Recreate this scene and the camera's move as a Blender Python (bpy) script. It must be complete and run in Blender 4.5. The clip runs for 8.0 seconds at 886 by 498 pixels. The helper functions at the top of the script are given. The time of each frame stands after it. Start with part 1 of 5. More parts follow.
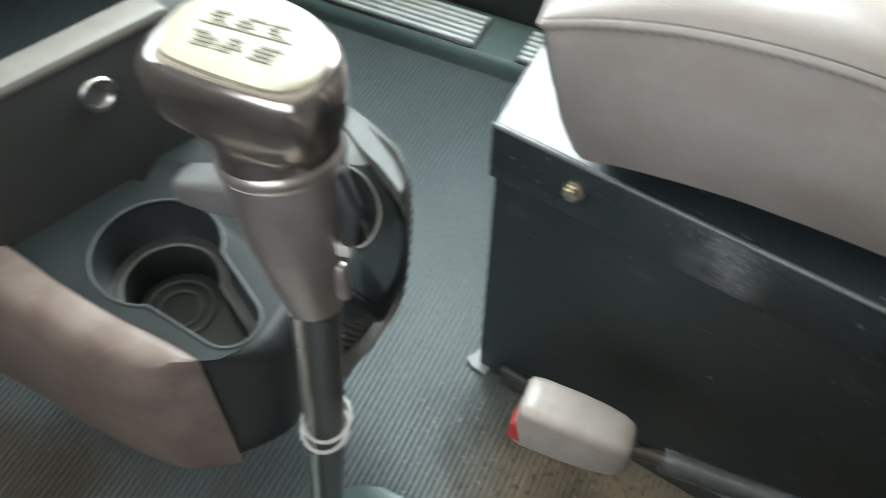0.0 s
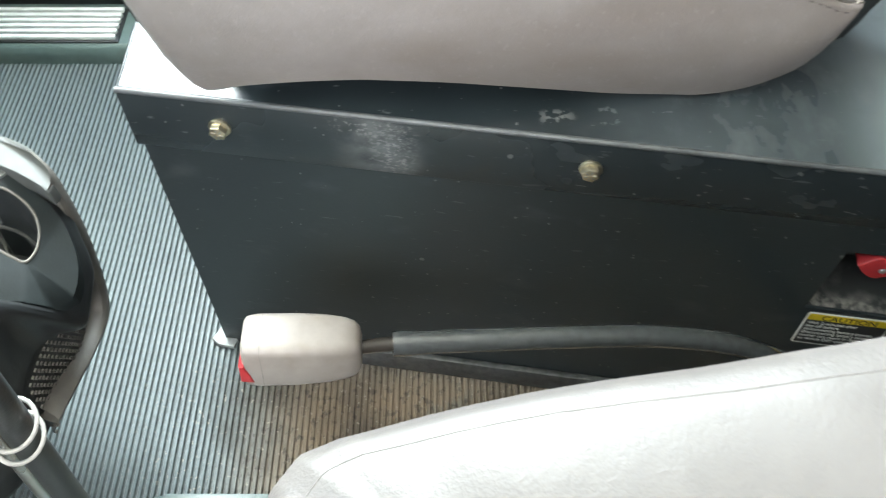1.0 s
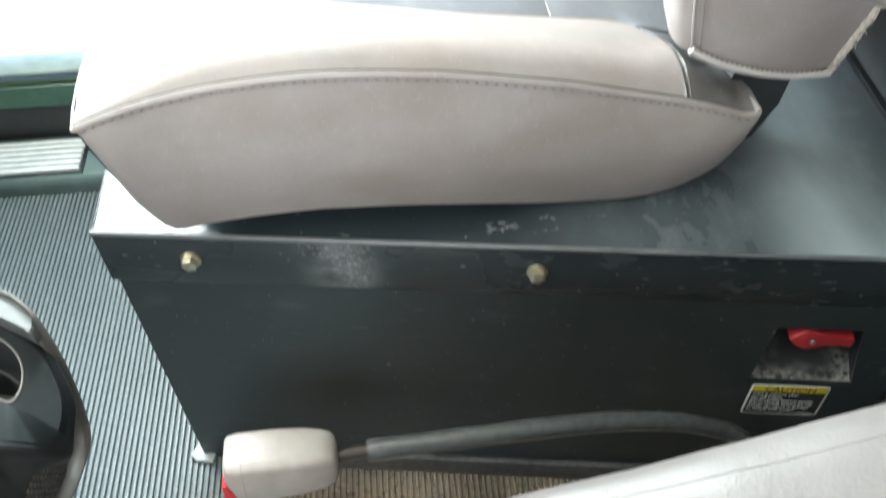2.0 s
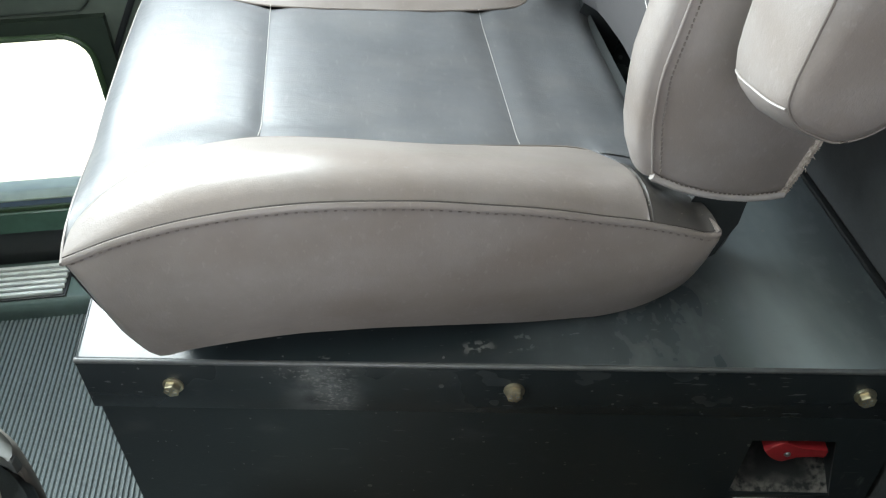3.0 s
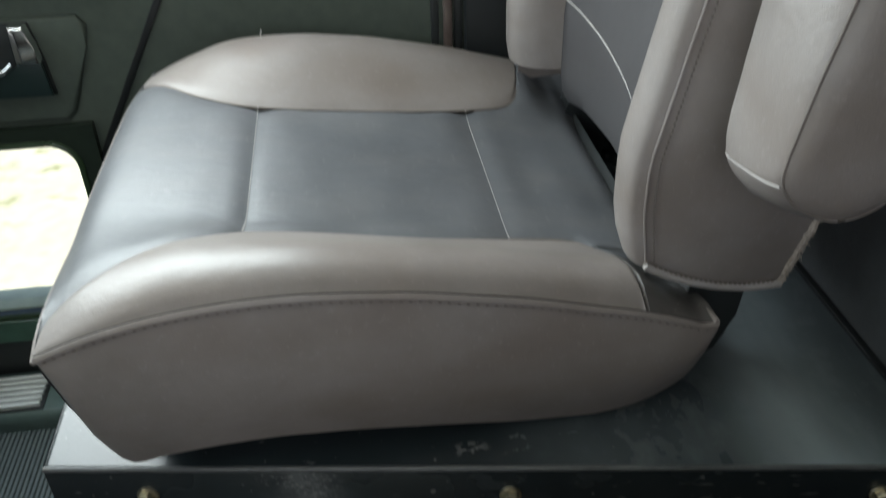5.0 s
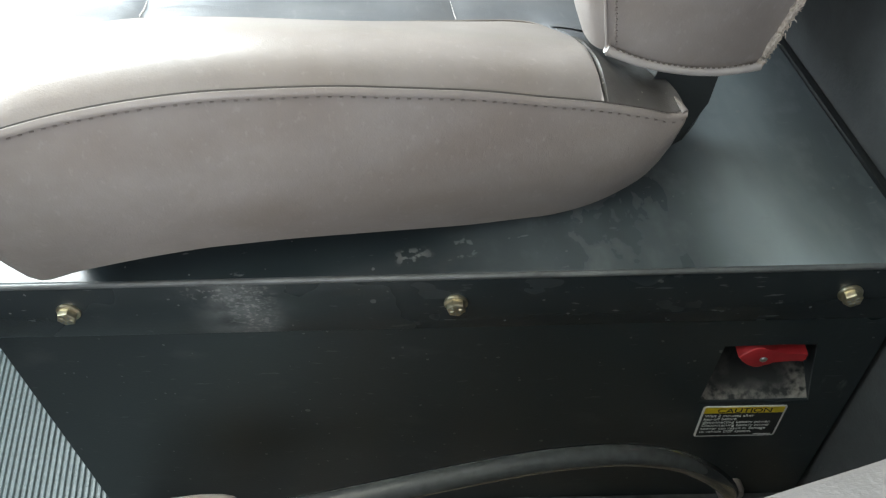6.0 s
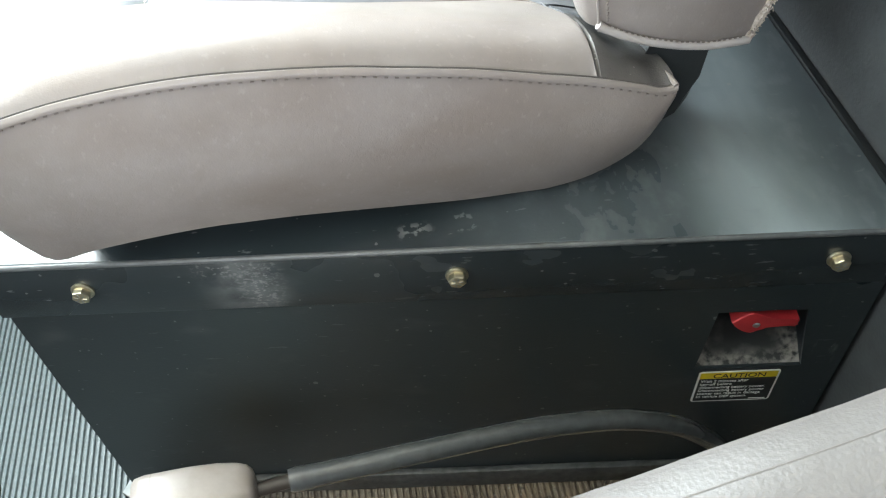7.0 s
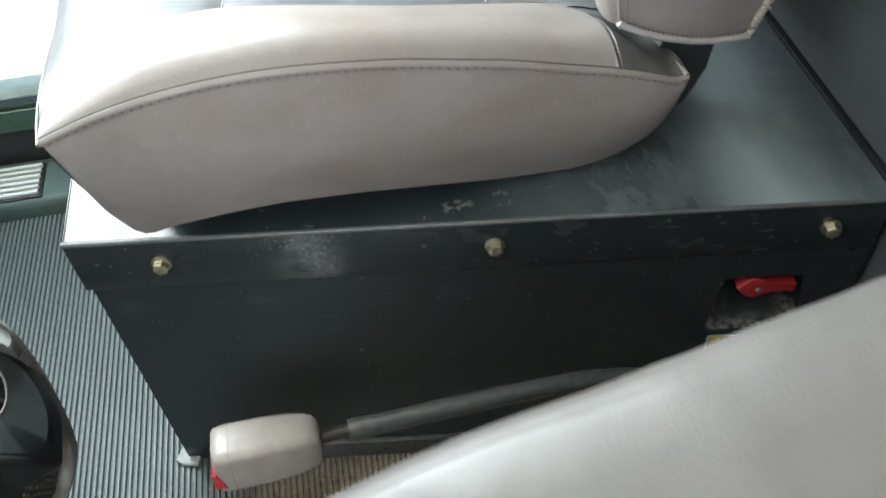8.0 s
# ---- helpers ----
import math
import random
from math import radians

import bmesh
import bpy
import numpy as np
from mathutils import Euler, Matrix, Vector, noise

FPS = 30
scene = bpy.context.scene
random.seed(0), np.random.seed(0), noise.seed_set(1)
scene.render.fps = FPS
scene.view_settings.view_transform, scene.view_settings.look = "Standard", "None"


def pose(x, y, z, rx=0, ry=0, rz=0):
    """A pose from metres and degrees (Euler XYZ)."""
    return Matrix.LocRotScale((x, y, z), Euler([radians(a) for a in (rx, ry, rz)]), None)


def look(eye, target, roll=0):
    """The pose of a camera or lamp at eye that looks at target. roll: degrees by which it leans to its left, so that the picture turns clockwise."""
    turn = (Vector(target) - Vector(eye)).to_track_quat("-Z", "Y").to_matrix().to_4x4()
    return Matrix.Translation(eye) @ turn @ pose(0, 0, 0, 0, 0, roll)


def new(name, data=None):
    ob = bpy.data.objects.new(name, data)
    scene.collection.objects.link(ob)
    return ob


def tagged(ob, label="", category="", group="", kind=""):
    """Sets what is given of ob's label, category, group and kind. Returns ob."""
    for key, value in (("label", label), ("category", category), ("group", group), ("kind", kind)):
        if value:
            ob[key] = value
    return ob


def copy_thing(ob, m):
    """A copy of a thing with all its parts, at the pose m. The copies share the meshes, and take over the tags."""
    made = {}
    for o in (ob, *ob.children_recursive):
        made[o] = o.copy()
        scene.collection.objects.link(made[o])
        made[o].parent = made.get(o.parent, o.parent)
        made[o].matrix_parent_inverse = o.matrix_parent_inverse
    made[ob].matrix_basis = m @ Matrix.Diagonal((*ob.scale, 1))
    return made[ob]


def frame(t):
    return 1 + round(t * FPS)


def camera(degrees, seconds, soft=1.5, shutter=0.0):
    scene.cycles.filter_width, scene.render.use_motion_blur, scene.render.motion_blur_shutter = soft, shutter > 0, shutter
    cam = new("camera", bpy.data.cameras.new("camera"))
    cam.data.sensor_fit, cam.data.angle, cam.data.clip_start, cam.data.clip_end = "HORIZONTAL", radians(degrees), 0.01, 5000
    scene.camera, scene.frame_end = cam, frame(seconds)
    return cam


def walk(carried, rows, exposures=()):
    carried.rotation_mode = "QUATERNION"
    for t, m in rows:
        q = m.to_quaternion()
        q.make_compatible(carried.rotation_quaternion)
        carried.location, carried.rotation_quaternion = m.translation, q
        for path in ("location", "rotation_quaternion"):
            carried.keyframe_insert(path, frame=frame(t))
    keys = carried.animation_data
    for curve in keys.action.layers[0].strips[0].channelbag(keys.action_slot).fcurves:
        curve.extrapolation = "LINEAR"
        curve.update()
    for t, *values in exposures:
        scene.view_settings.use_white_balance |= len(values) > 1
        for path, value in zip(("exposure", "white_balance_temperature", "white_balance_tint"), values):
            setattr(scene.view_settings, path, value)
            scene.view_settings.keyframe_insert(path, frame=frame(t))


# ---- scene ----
cam = camera(54.50, 8.0, soft=1.1, shutter=0.35)
# seconds, eye, yaw, pitch, roll
ROWS = [
    (0.0, 0.1590, -0.4421, 0.8532, 24.98, -53.69, 0.60),
    (0.2, 0.1742, -0.4459, 0.8265, 16.30, -53.46, 1.31),
    (0.5, 0.2076, -0.4493, 0.8071, 8.64, -54.95, 0.21),
    (0.7, 0.2211, -0.4521, 0.8145, 4.95, -54.95, 0.35),
    (1.0, 0.2403, -0.4643, 0.8280, 0.35, -54.70, -0.24),
    (1.5, 0.2433, -0.4853, 0.8535, -3.34, -54.38, -0.50),
    (1.7, 0.2452, -0.4902, 0.8515, -3.40, -53.22, -1.23),
    (1.8, 0.2457, -0.4838, 0.8580, -3.43, -52.54, -1.47),
    (2.0, 0.2446, -0.4776, 0.8813, -3.62, -49.36, -1.66),
    (2.2, 0.2410, -0.4836, 0.8879, -4.84, -46.67, -0.90),
    (3.3, 0.2520, -0.4865, 0.9082, -5.66, -41.85, -1.44),
    (3.5, 0.2533, -0.4880, 0.9114, -5.34, -41.75, -1.87),
    (3.9, 0.2450, -0.5046, 0.9472, -5.69, -37.39, -1.83),
    (4.0, 0.2403, -0.5020, 0.9564, -5.91, -36.16, -1.72),
    (4.2, 0.2325, -0.5008, 0.9510, -6.88, -34.43, -1.30),
    (4.5, 0.2438, -0.5013, 0.9212, -6.62, -33.58, -1.70),
    (4.8, 0.2431, -0.4907, 0.8857, -6.91, -32.57, -1.07),
    (5.0, 0.2492, -0.4813, 0.8790, -6.63, -34.51, -1.55),
    (5.2, 0.2622, -0.4672, 0.8591, -6.49, -38.90, -2.09),
    (6.3, 0.2968, -0.4263, 0.8336, -6.93, -49.31, -2.95),
    (6.5, 0.2943, -0.4352, 0.8307, -7.36, -49.49, -2.90),
    (7.0, 0.2936, -0.4453, 0.8497, -6.30, -49.91, -4.07),
    (7.3, 0.2814, -0.4391, 0.8411, -7.10, -49.69, -3.76),
    (7.5, 0.2741, -0.4389, 0.8556, -6.69, -49.87, -4.18),
    (7.8, 0.2401, -0.4663, 0.8932, -7.50, -49.84, -3.78),
    (8.0, 0.2423, -0.5130, 0.8955, -7.41, -49.36, -3.88),
]
EXPOSURES = [(0.0, 2.0), (0.25, 2.45), (0.5, 2.72), (0.9, 2.96), (1.5, 2.70), (2.0, 2.75), (3.3, 1.35), (3.8, 1.2), (4.0, 1.15), (4.5, 0.65), (5.2, 0.62), (6.3, 2.48), (7.0, 2.55), (7.5, 2.52), (8.0, 2.0)]
walk(cam, [(t, pose(x, y, z, 90 + pitch, 0, yaw) @ pose(0, 0, 0, 0, 0, roll)) for t, x, y, z, yaw, pitch, roll in ROWS], EXPOSURES)

# ---- world and light ----
world = bpy.data.worlds.new("sky")
scene.world = world
world.use_nodes = True
wn = world.node_tree
sky = wn.nodes.new("ShaderNodeTexSky")
sky.sky_type = "NISHITA"
sky.sun_disc = False
sky.sun_elevation, sky.sun_rotation = radians(67), radians(157)
sky.altitude, sky.dust_density = 100, 3.0
wn.links.new(sky.outputs[0], wn.nodes["Background"].inputs[0])
wn.nodes["Background"].inputs[1].default_value = 0.15

sun_data = bpy.data.lights.new("sun", "SUN")
sun_data.energy, sun_data.angle, sun_data.color = 5.0, radians(2), (1.0, 0.95, 0.88)
sun = new("sun", sun_data)
sun.matrix_world = look((1.5, -3.5, 9), (0, 0, 0))


def window_light(name, at, toward, wide, high, watts, colour):
    data = bpy.data.lights.new(name, "AREA")
    data.shape, data.size, data.size_y, data.energy, data.color = "RECTANGLE", wide, high, watts, colour
    ob = new(name, data)
    ob.matrix_world = look(at, toward)
    return ob


window_light("windshield_light", (-0.93, -0.2, 1.12), (0.6, -0.2, 0.6), 1.35, 0.5, 3.6, (0.86, 1.0, 0.985))
window_light("passenger_window_light", (-0.17, 0.555, 0.98), (-0.12, -0.6, 0.55), 0.72, 0.48, 9.2, (0.89, 0.99, 0.99))
window_light("driver_window_light", (0.07, -1.025, 1.02), (0.12, 0.6, 0.45), 0.7, 0.42, 1.7, (0.98, 0.975, 0.92))


# ---- materials ----
def material(name, colour, rough=0.5, metal=0.0, grain=(60.0, 0.1), blotch=(6.0, 0.15), bump=(200.0, 0.05), coat=0.0, tint=None):
    m = bpy.data.materials.new(name)
    m.use_nodes = True
    t = m.node_tree
    n, ln = t.nodes, t.links
    b = n["Principled BSDF"]
    b.inputs["Roughness"].default_value, b.inputs["Metallic"].default_value = rough, metal
    b.inputs["Coat Weight"].default_value = coat
    co = n.new("ShaderNodeTexCoord")

    def noise_at(scale, detail=4.0):
        k = n.new("ShaderNodeTexNoise")
        k.inputs["Scale"].default_value, k.inputs["Detail"].default_value = scale, detail
        ln.new(co.outputs["Object"], k.inputs["Vector"])
        return k

    fine, big = noise_at(grain[0]), noise_at(blotch[0])
    dark = [c * (1 - grain[1] - blotch[1]) for c in colour]
    other = tint or [min(1, c * (1 + grain[1] + blotch[1])) for c in colour]
    add = n.new("ShaderNodeMath")
    add.operation = "MULTIPLY_ADD"
    ln.new(fine.outputs[0], add.inputs[0])
    add.inputs[1].default_value = grain[1] / (grain[1] + blotch[1])
    sc = n.new("ShaderNodeMath")
    sc.operation = "MULTIPLY"
    ln.new(big.outputs[0], sc.inputs[0])
    sc.inputs[1].default_value = blotch[1] / (grain[1] + blotch[1])
    ln.new(sc.outputs[0], add.inputs[2])
    ramp = n.new("ShaderNodeValToRGB")
    ramp.color_ramp.elements[0].position, ramp.color_ramp.elements[1].position = 0.3, 0.7
    ramp.color_ramp.elements[0].color = (*dark, 1)
    ramp.color_ramp.elements[1].color = (*other, 1)
    ln.new(add.outputs[0], ramp.inputs[0])
    ln.new(ramp.outputs[0], b.inputs["Base Color"])
    rr = n.new("ShaderNodeMapRange")
    rr.inputs["To Min"].default_value, rr.inputs["To Max"].default_value = max(0.03, rough - 0.08), min(1, rough + 0.08)
    ln.new(big.outputs[0], rr.inputs["Value"])
    ln.new(rr.outputs[0], b.inputs["Roughness"])
    if bump[1]:
        k = noise_at(bump[0], 3.0)
        bp = n.new("ShaderNodeBump")
        bp.inputs["Strength"].default_value, bp.inputs["Distance"].default_value = bump[1], 0.002
        ln.new(k.outputs[0], bp.inputs["Height"])
        ln.new(bp.outputs[0], b.inputs["Normal"])
    return m


def creases(m, scale, strength, stretch=(1, 1, 1), distance=0.004):
    """Soft creases on top of the fine grain of a material."""
    t = m.node_tree
    n, ln = t.nodes, t.links
    b = n["Principled BSDF"]
    co = n.new("ShaderNodeTexCoord")
    mp = n.new("ShaderNodeMapping")
    mp.inputs["Scale"].default_value = stretch
    ln.new(co.outputs["Object"], mp.inputs["Vector"])
    k = n.new("ShaderNodeTexNoise")
    k.inputs["Scale"].default_value, k.inputs["Detail"].default_value, k.inputs["Distortion"].default_value = scale, 5.0, 0.8
    ln.new(mp.outputs[0], k.inputs["Vector"])
    bp = n.new("ShaderNodeBump")
    bp.inputs["Strength"].default_value, bp.inputs["Distance"].default_value = strength, distance
    ln.new(k.outputs[0], bp.inputs["Height"])
    old = b.inputs["Normal"].links[0].from_socket
    ln.new(old, bp.inputs["Normal"])
    ln.new(bp.outputs[0], b.inputs["Normal"])
    return m


def noise_mask(m, scale, low, high, colour, rough=None, stretch=(1, 1, 1), box=None, strength=1.0, detail=6.0):
    """Lays marks of another colour, where a noise is high and inside a box of object space, over a material."""
    t = m.node_tree
    n, ln = t.nodes, t.links
    b = n["Principled BSDF"]
    co = n.new("ShaderNodeTexCoord")
    mp = n.new("ShaderNodeMapping")
    mp.inputs["Scale"].default_value = stretch
    ln.new(co.outputs["Object"], mp.inputs["Vector"])
    k = n.new("ShaderNodeTexNoise")
    k.inputs["Scale"].default_value, k.inputs["Detail"].default_value = scale, detail
    ln.new(mp.outputs[0], k.inputs["Vector"])
    r = n.new("ShaderNodeMapRange")
    r.inputs["From Min"].default_value, r.inputs["From Max"].default_value = low, high
    r.inputs["To Max"].default_value = strength
    ln.new(k.outputs[0], r.inputs["Value"])
    fac = r.outputs[0]
    if box:
        sep = n.new("ShaderNodeSeparateXYZ")
        ln.new(co.outputs["Object"], sep.inputs[0])
        for axis, lo, hi, soft in box:
            for edge, sign in ((lo, 1), (hi, -1)):
                g = n.new("ShaderNodeMapRange")
                g.interpolation_type = "SMOOTHSTEP"
                g.inputs["From Min"].default_value, g.inputs["From Max"].default_value = edge - soft * sign, edge + soft * sign
                if sign < 0:
                    g.inputs["From Min"].default_value, g.inputs["From Max"].default_value = edge - soft, edge + soft
                    g.inputs["To Min"].default_value, g.inputs["To Max"].default_value = 1.0, 0.0
                ln.new(sep.outputs[axis], g.inputs["Value"])
                mul = n.new("ShaderNodeMath")
                mul.operation = "MULTIPLY"
                ln.new(fac, mul.inputs[0])
                ln.new(g.outputs[0], mul.inputs[1])
                fac = mul.outputs[0]
    old = b.inputs["Base Color"].links[0].from_socket
    mix = n.new("ShaderNodeMix")
    mix.data_type = "RGBA"
    ln.new(fac, mix.inputs[0])
    ln.new(old, mix.inputs[6])
    mix.inputs[7].default_value = (*colour, 1)
    ln.new(mix.outputs[2], b.inputs["Base Color"])
    if rough is not None:
        old = b.inputs["Roughness"].links[0].from_socket
        mx = n.new("ShaderNodeMix")
        ln.new(fac, mx.inputs[0])
        ln.new(old, mx.inputs[2])
        mx.inputs[3].default_value = rough
        ln.new(mx.outputs[0], b.inputs["Roughness"])
    return m


GREY_VINYL = material("grey_vinyl", (0.269, 0.240, 0.228), 0.37, grain=(90, 0.04), blotch=(9, 0.10), bump=(900, 0.12))
DARK_VINYL = material("dark_vinyl", (0.111, 0.115, 0.124), 0.40, grain=(90, 0.05), blotch=(7, 0.12), bump=(900, 0.10))
# dark vinyl again, darkened because less light reaches the backrest
BACK_VINYL = material("shaded_dark_vinyl", (0.072, 0.069, 0.072), 0.42, grain=(90, 0.05), blotch=(7, 0.12), bump=(900, 0.10))
# grey seat vinyl with a lower colour to offset strong light on this seat
DRIVER_VINYL = material("driver_vinyl_darkened", (0.092, 0.083, 0.079), 0.45, grain=(90, 0.04), blotch=(14, 0.07), bump=(700, 0.12))
PIPING = material("piping_vinyl", (0.36, 0.33, 0.315), 0.45, bump=(600, 0.08))
THREAD = material("thread", (0.5, 0.48, 0.46), 0.8)
MID_THREAD = material("mid_thread", (0.22, 0.20, 0.185), 0.8)
SEAM_DARK = material("seam_painted_shadow", (0.07, 0.062, 0.056), 0.8)
DARK_THREAD = material("dark_thread", (0.18, 0.155, 0.14), 0.8)
FRAYED = material("frayed_backing", (0.36, 0.31, 0.27), 0.95, grain=(400, 0.3), bump=(700, 0.8))
BLACK_STEEL = material("black_painted_steel", (0.027, 0.034, 0.037), 0.30, grain=(50, 0.03), blotch=(4, 0.10), bump=(350, 0.04))
BLACK_PLASTIC = material("black_plastic", (0.022, 0.025, 0.026), 0.36, bump=(500, 0.08))
CABLE = material("cable_brown_black", (0.05, 0.042, 0.036), 0.3, bump=(300, 0.1))
SLEEVE = material("shiny_sleeve_rubber", (0.078, 0.083, 0.084), 0.25, grain=(120, 0.15), bump=(80, 0.0), coat=0.9)
BLACK_RUBBER = material("black_rubber", (0.036, 0.040, 0.041), 0.30, grain=(120, 0.15), bump=(300, 0.08))
DARK_PANEL = material("dark_panel", (0.021, 0.0215, 0.0195), 0.5)
# the deck's dark plastic in a paler grey, with window glare painted in
LEDGE_GREY = material("ledge_glare_grey", (0.085, 0.090, 0.087), 0.5, bump=(400, 0.03))
RIM_DARK = material("rim_dark", (0.045, 0.051, 0.051), 0.46, bump=(400, 0.03))
RIM_GREY = material("rim_grey", (0.125, 0.117, 0.104), 0.48, bump=(500, 0.1))
CLIP_GREY = material("clip_grey", (0.33, 0.32, 0.30), 0.4)
LEDGE_PLASTIC = material("ledge_plastic", (0.06, 0.12, 0.09), 0.25)
GREY_PLASTIC = material("grey_plastic", (0.10, 0.10, 0.095), 0.5, bump=(500, 0.1))
DOOR_PLASTIC = material("door_plastic", (0.080, 0.098, 0.080), 0.55, bump=(500, 0.15))
DARK_TEAL = material("dark_teal_plastic", (0.018, 0.034, 0.033), 0.35, bump=(400, 0.05))
FRAME_GREEN = material("window_frame_green", (0.018, 0.028, 0.019), 0.42, bump=(400, 0.08))
SEAL_GREEN = material("window_seal_green", (0.035, 0.065, 0.030), 0.35, bump=(400, 0.05))
DOOR_VINYL = material("door_vinyl", (0.20, 0.195, 0.18), 0.55, bump=(400, 0.15))
TAUPE_PLASTIC = material("taupe_plastic", (0.115, 0.084, 0.073), 0.42, bump=(500, 0.1))
TEAL_PLASTIC = material("slate_plastic", (0.115, 0.165, 0.160), 0.35, bump=(400, 0.06))
BUCKLE_PLASTIC = material("buckle_plastic", (0.295, 0.262, 0.242), 0.36, grain=(120, 0.03), blotch=(30, 0.04), bump=(400, 0.03))
RED_PLASTIC = material("red_plastic", (0.42, 0.028, 0.034), 0.42, bump=(300, 0.03))
ZINC = material("yellow_zinc", (0.68, 0.61, 0.46), 0.36, metal=1.0, grain=(300, 0.15), bump=(500, 0.1))
STEEL = material("steel", (0.55, 0.55, 0.54), 0.28, metal=1.0, bump=(300, 0.05))
CHROME = material("chrome", (0.8, 0.8, 0.8), 0.12, metal=1.0, bump=(100, 0.0))
SATIN = material("satin_knob", (0.36, 0.32, 0.30), 0.40, metal=0.9, bump=(400, 0.02))
KNOB_METAL = material("knob_metal", (0.27, 0.235, 0.215), 0.18, metal=0.9, bump=(400, 0.01))
TAB_GREY = material("tab_grey", (0.065, 0.062, 0.060), 0.45)
RAIL_STEEL = material("dusty_rail", (0.07, 0.072, 0.072), 0.45, grain=(120, 0.4), blotch=(20, 0.3), bump=(350, 0.1))
CORNER_VINYL = material("dusty_dark_vinyl", (0.082, 0.076, 0.072), 0.34, grain=(90, 0.1), blotch=(12, 0.2), bump=(600, 0.15))
KNOB_EDGE = material("worn_chrome_edge", (0.38, 0.34, 0.31), 0.38, metal=0.9, bump=(400, 0.02))
PLATE_INK = material("plate_ink", (0.11, 0.10, 0.07), 0.6, grain=(900, 0.4))
CONSOLE_BLACK = material("console_black", (0.012, 0.0135, 0.0142), 0.42, bump=(500, 0.08))
CONSOLE_DECK = material("console_deck", (0.011, 0.015, 0.0155), 0.55, grain=(90, 0.1), blotch=(20, 0.25), bump=(500, 0.08))
WHITE_PLATE = material("shift_plate", (0.26, 0.24, 0.175), 0.42)
DARK_INK = material("dark_ink", (0.03, 0.03, 0.03), 0.6)
WHITE_INK = material("white_ink", (0.75, 0.75, 0.73), 0.5)
YELLOW_INK = material("yellow_ink", (0.80, 0.58, 0.02), 0.45)
RED_INK = material("red_ink", (0.45, 0.03, 0.04), 0.4)
SILVER_INK = material("silver_ink", (0.55, 0.55, 0.55), 0.3, metal=0.8)
CHANNEL = material("painted_sunlit_reveal", (0.42, 0.50, 0.40), 0.5, bump=(300, 0.05))
SEAL = material("white_seal", (0.33, 0.355, 0.355), 0.5, bump=(300, 0.1))
MAT = material("floor_mat_rubber", (0.108, 0.137, 0.141), 0.46, grain=(200, 0.15), blotch=(5, 0.15), bump=(300, 0.15))
# groove colour is darker than the ribs to paint in their shade
MAT_GROOVE = material("dirty_mat_groove_shade", (0.088, 0.106, 0.107), 0.7, grain=(200, 0.2), blotch=(12, 0.2), bump=(300, 0.15))
PAINT = material("cab_trim", (0.072, 0.075, 0.078), 0.6, bump=(300, 0.2))
HEADLINER = material("headliner", (0.78, 0.75, 0.70), 0.9, bump=(500, 0.4))
SLAT_PLASTIC = material("slat_plastic", (0.76, 0.82, 0.80), 0.3, bump=(300, 0.03))
GROUND = material("pale_gravel", (0.47, 0.485, 0.375), 0.9, grain=(14, 0.10), blotch=(2.5, 0.08), bump=(20, 0.2))
GLASS = bpy.data.materials.new("window_glass")
GLASS.use_nodes = True
GLASS.node_tree.nodes["Principled BSDF"].inputs["Transmission Weight"].default_value = 1.0
GLASS.node_tree.nodes["Principled BSDF"].inputs["Roughness"].default_value = 0.02
GLASS.node_tree.nodes["Principled BSDF"].inputs["IOR"].default_value = 1.02

for matt in (CONSOLE_DECK, LEDGE_GREY, RIM_DARK):
    matt.node_tree.nodes["Principled BSDF"].inputs["Specular IOR Level"].default_value = 0.25

# worn and dusty marks; some on lid and mat paint in light and shade
noise_mask(GROUND, 6, 0.58, 0.70, (0.20, 0.24, 0.09), None, strength=0.7)
noise_mask(BUCKLE_PLASTIC, 40, 0.50, 0.78, (0.20, 0.165, 0.135), 0.5, strength=0.5)
creases(CORNER_VINYL, 30, 0.2)
noise_mask(TAUPE_PLASTIC, 35, 0.42, 0.70, (0.20, 0.165, 0.145), 0.5, strength=0.6)
noise_mask(TAUPE_PLASTIC, 130, 0.60, 0.72, (0.24, 0.21, 0.18), 0.6, strength=0.25)
creases(GREY_VINYL, 26, 0.14, (1, 1, 1.6))
creases(GREY_VINYL, 150, 0.16, (1, 1, 1), 0.0012)
creases(DARK_VINYL, 34, 0.13, (1, 2.2, 1))
creases(DARK_VINYL, 110, 0.10, (1, 0.4, 1), 0.0010)
creases(DRIVER_VINYL, 22, 0.14)
noise_mask(GREY_VINYL, 7, 0.36, 0.76, (0.19, 0.155, 0.135), None, stretch=(1, 1, 2.2), strength=0.6, detail=1.5)
noise_mask(GREY_VINYL, 11, 0.42, 0.80, (0.165, 0.128, 0.105), None, stretch=(1, 1, 1.8), strength=0.45, detail=2.0)
noise_mask(GREY_VINYL, 260, 0.60, 0.72, (0.36, 0.32, 0.30), None, stretch=(1, 1, 0.6), strength=0.25)
noise_mask(DARK_VINYL, 11, 0.46, 0.80, (0.165, 0.16, 0.16), 0.46, stretch=(1, 2.5, 1), strength=0.5, detail=3.0)
noise_mask(DARK_VINYL, 220, 0.60, 0.74, (0.20, 0.20, 0.20), None, stretch=(1, 0.25, 1), strength=0.35)


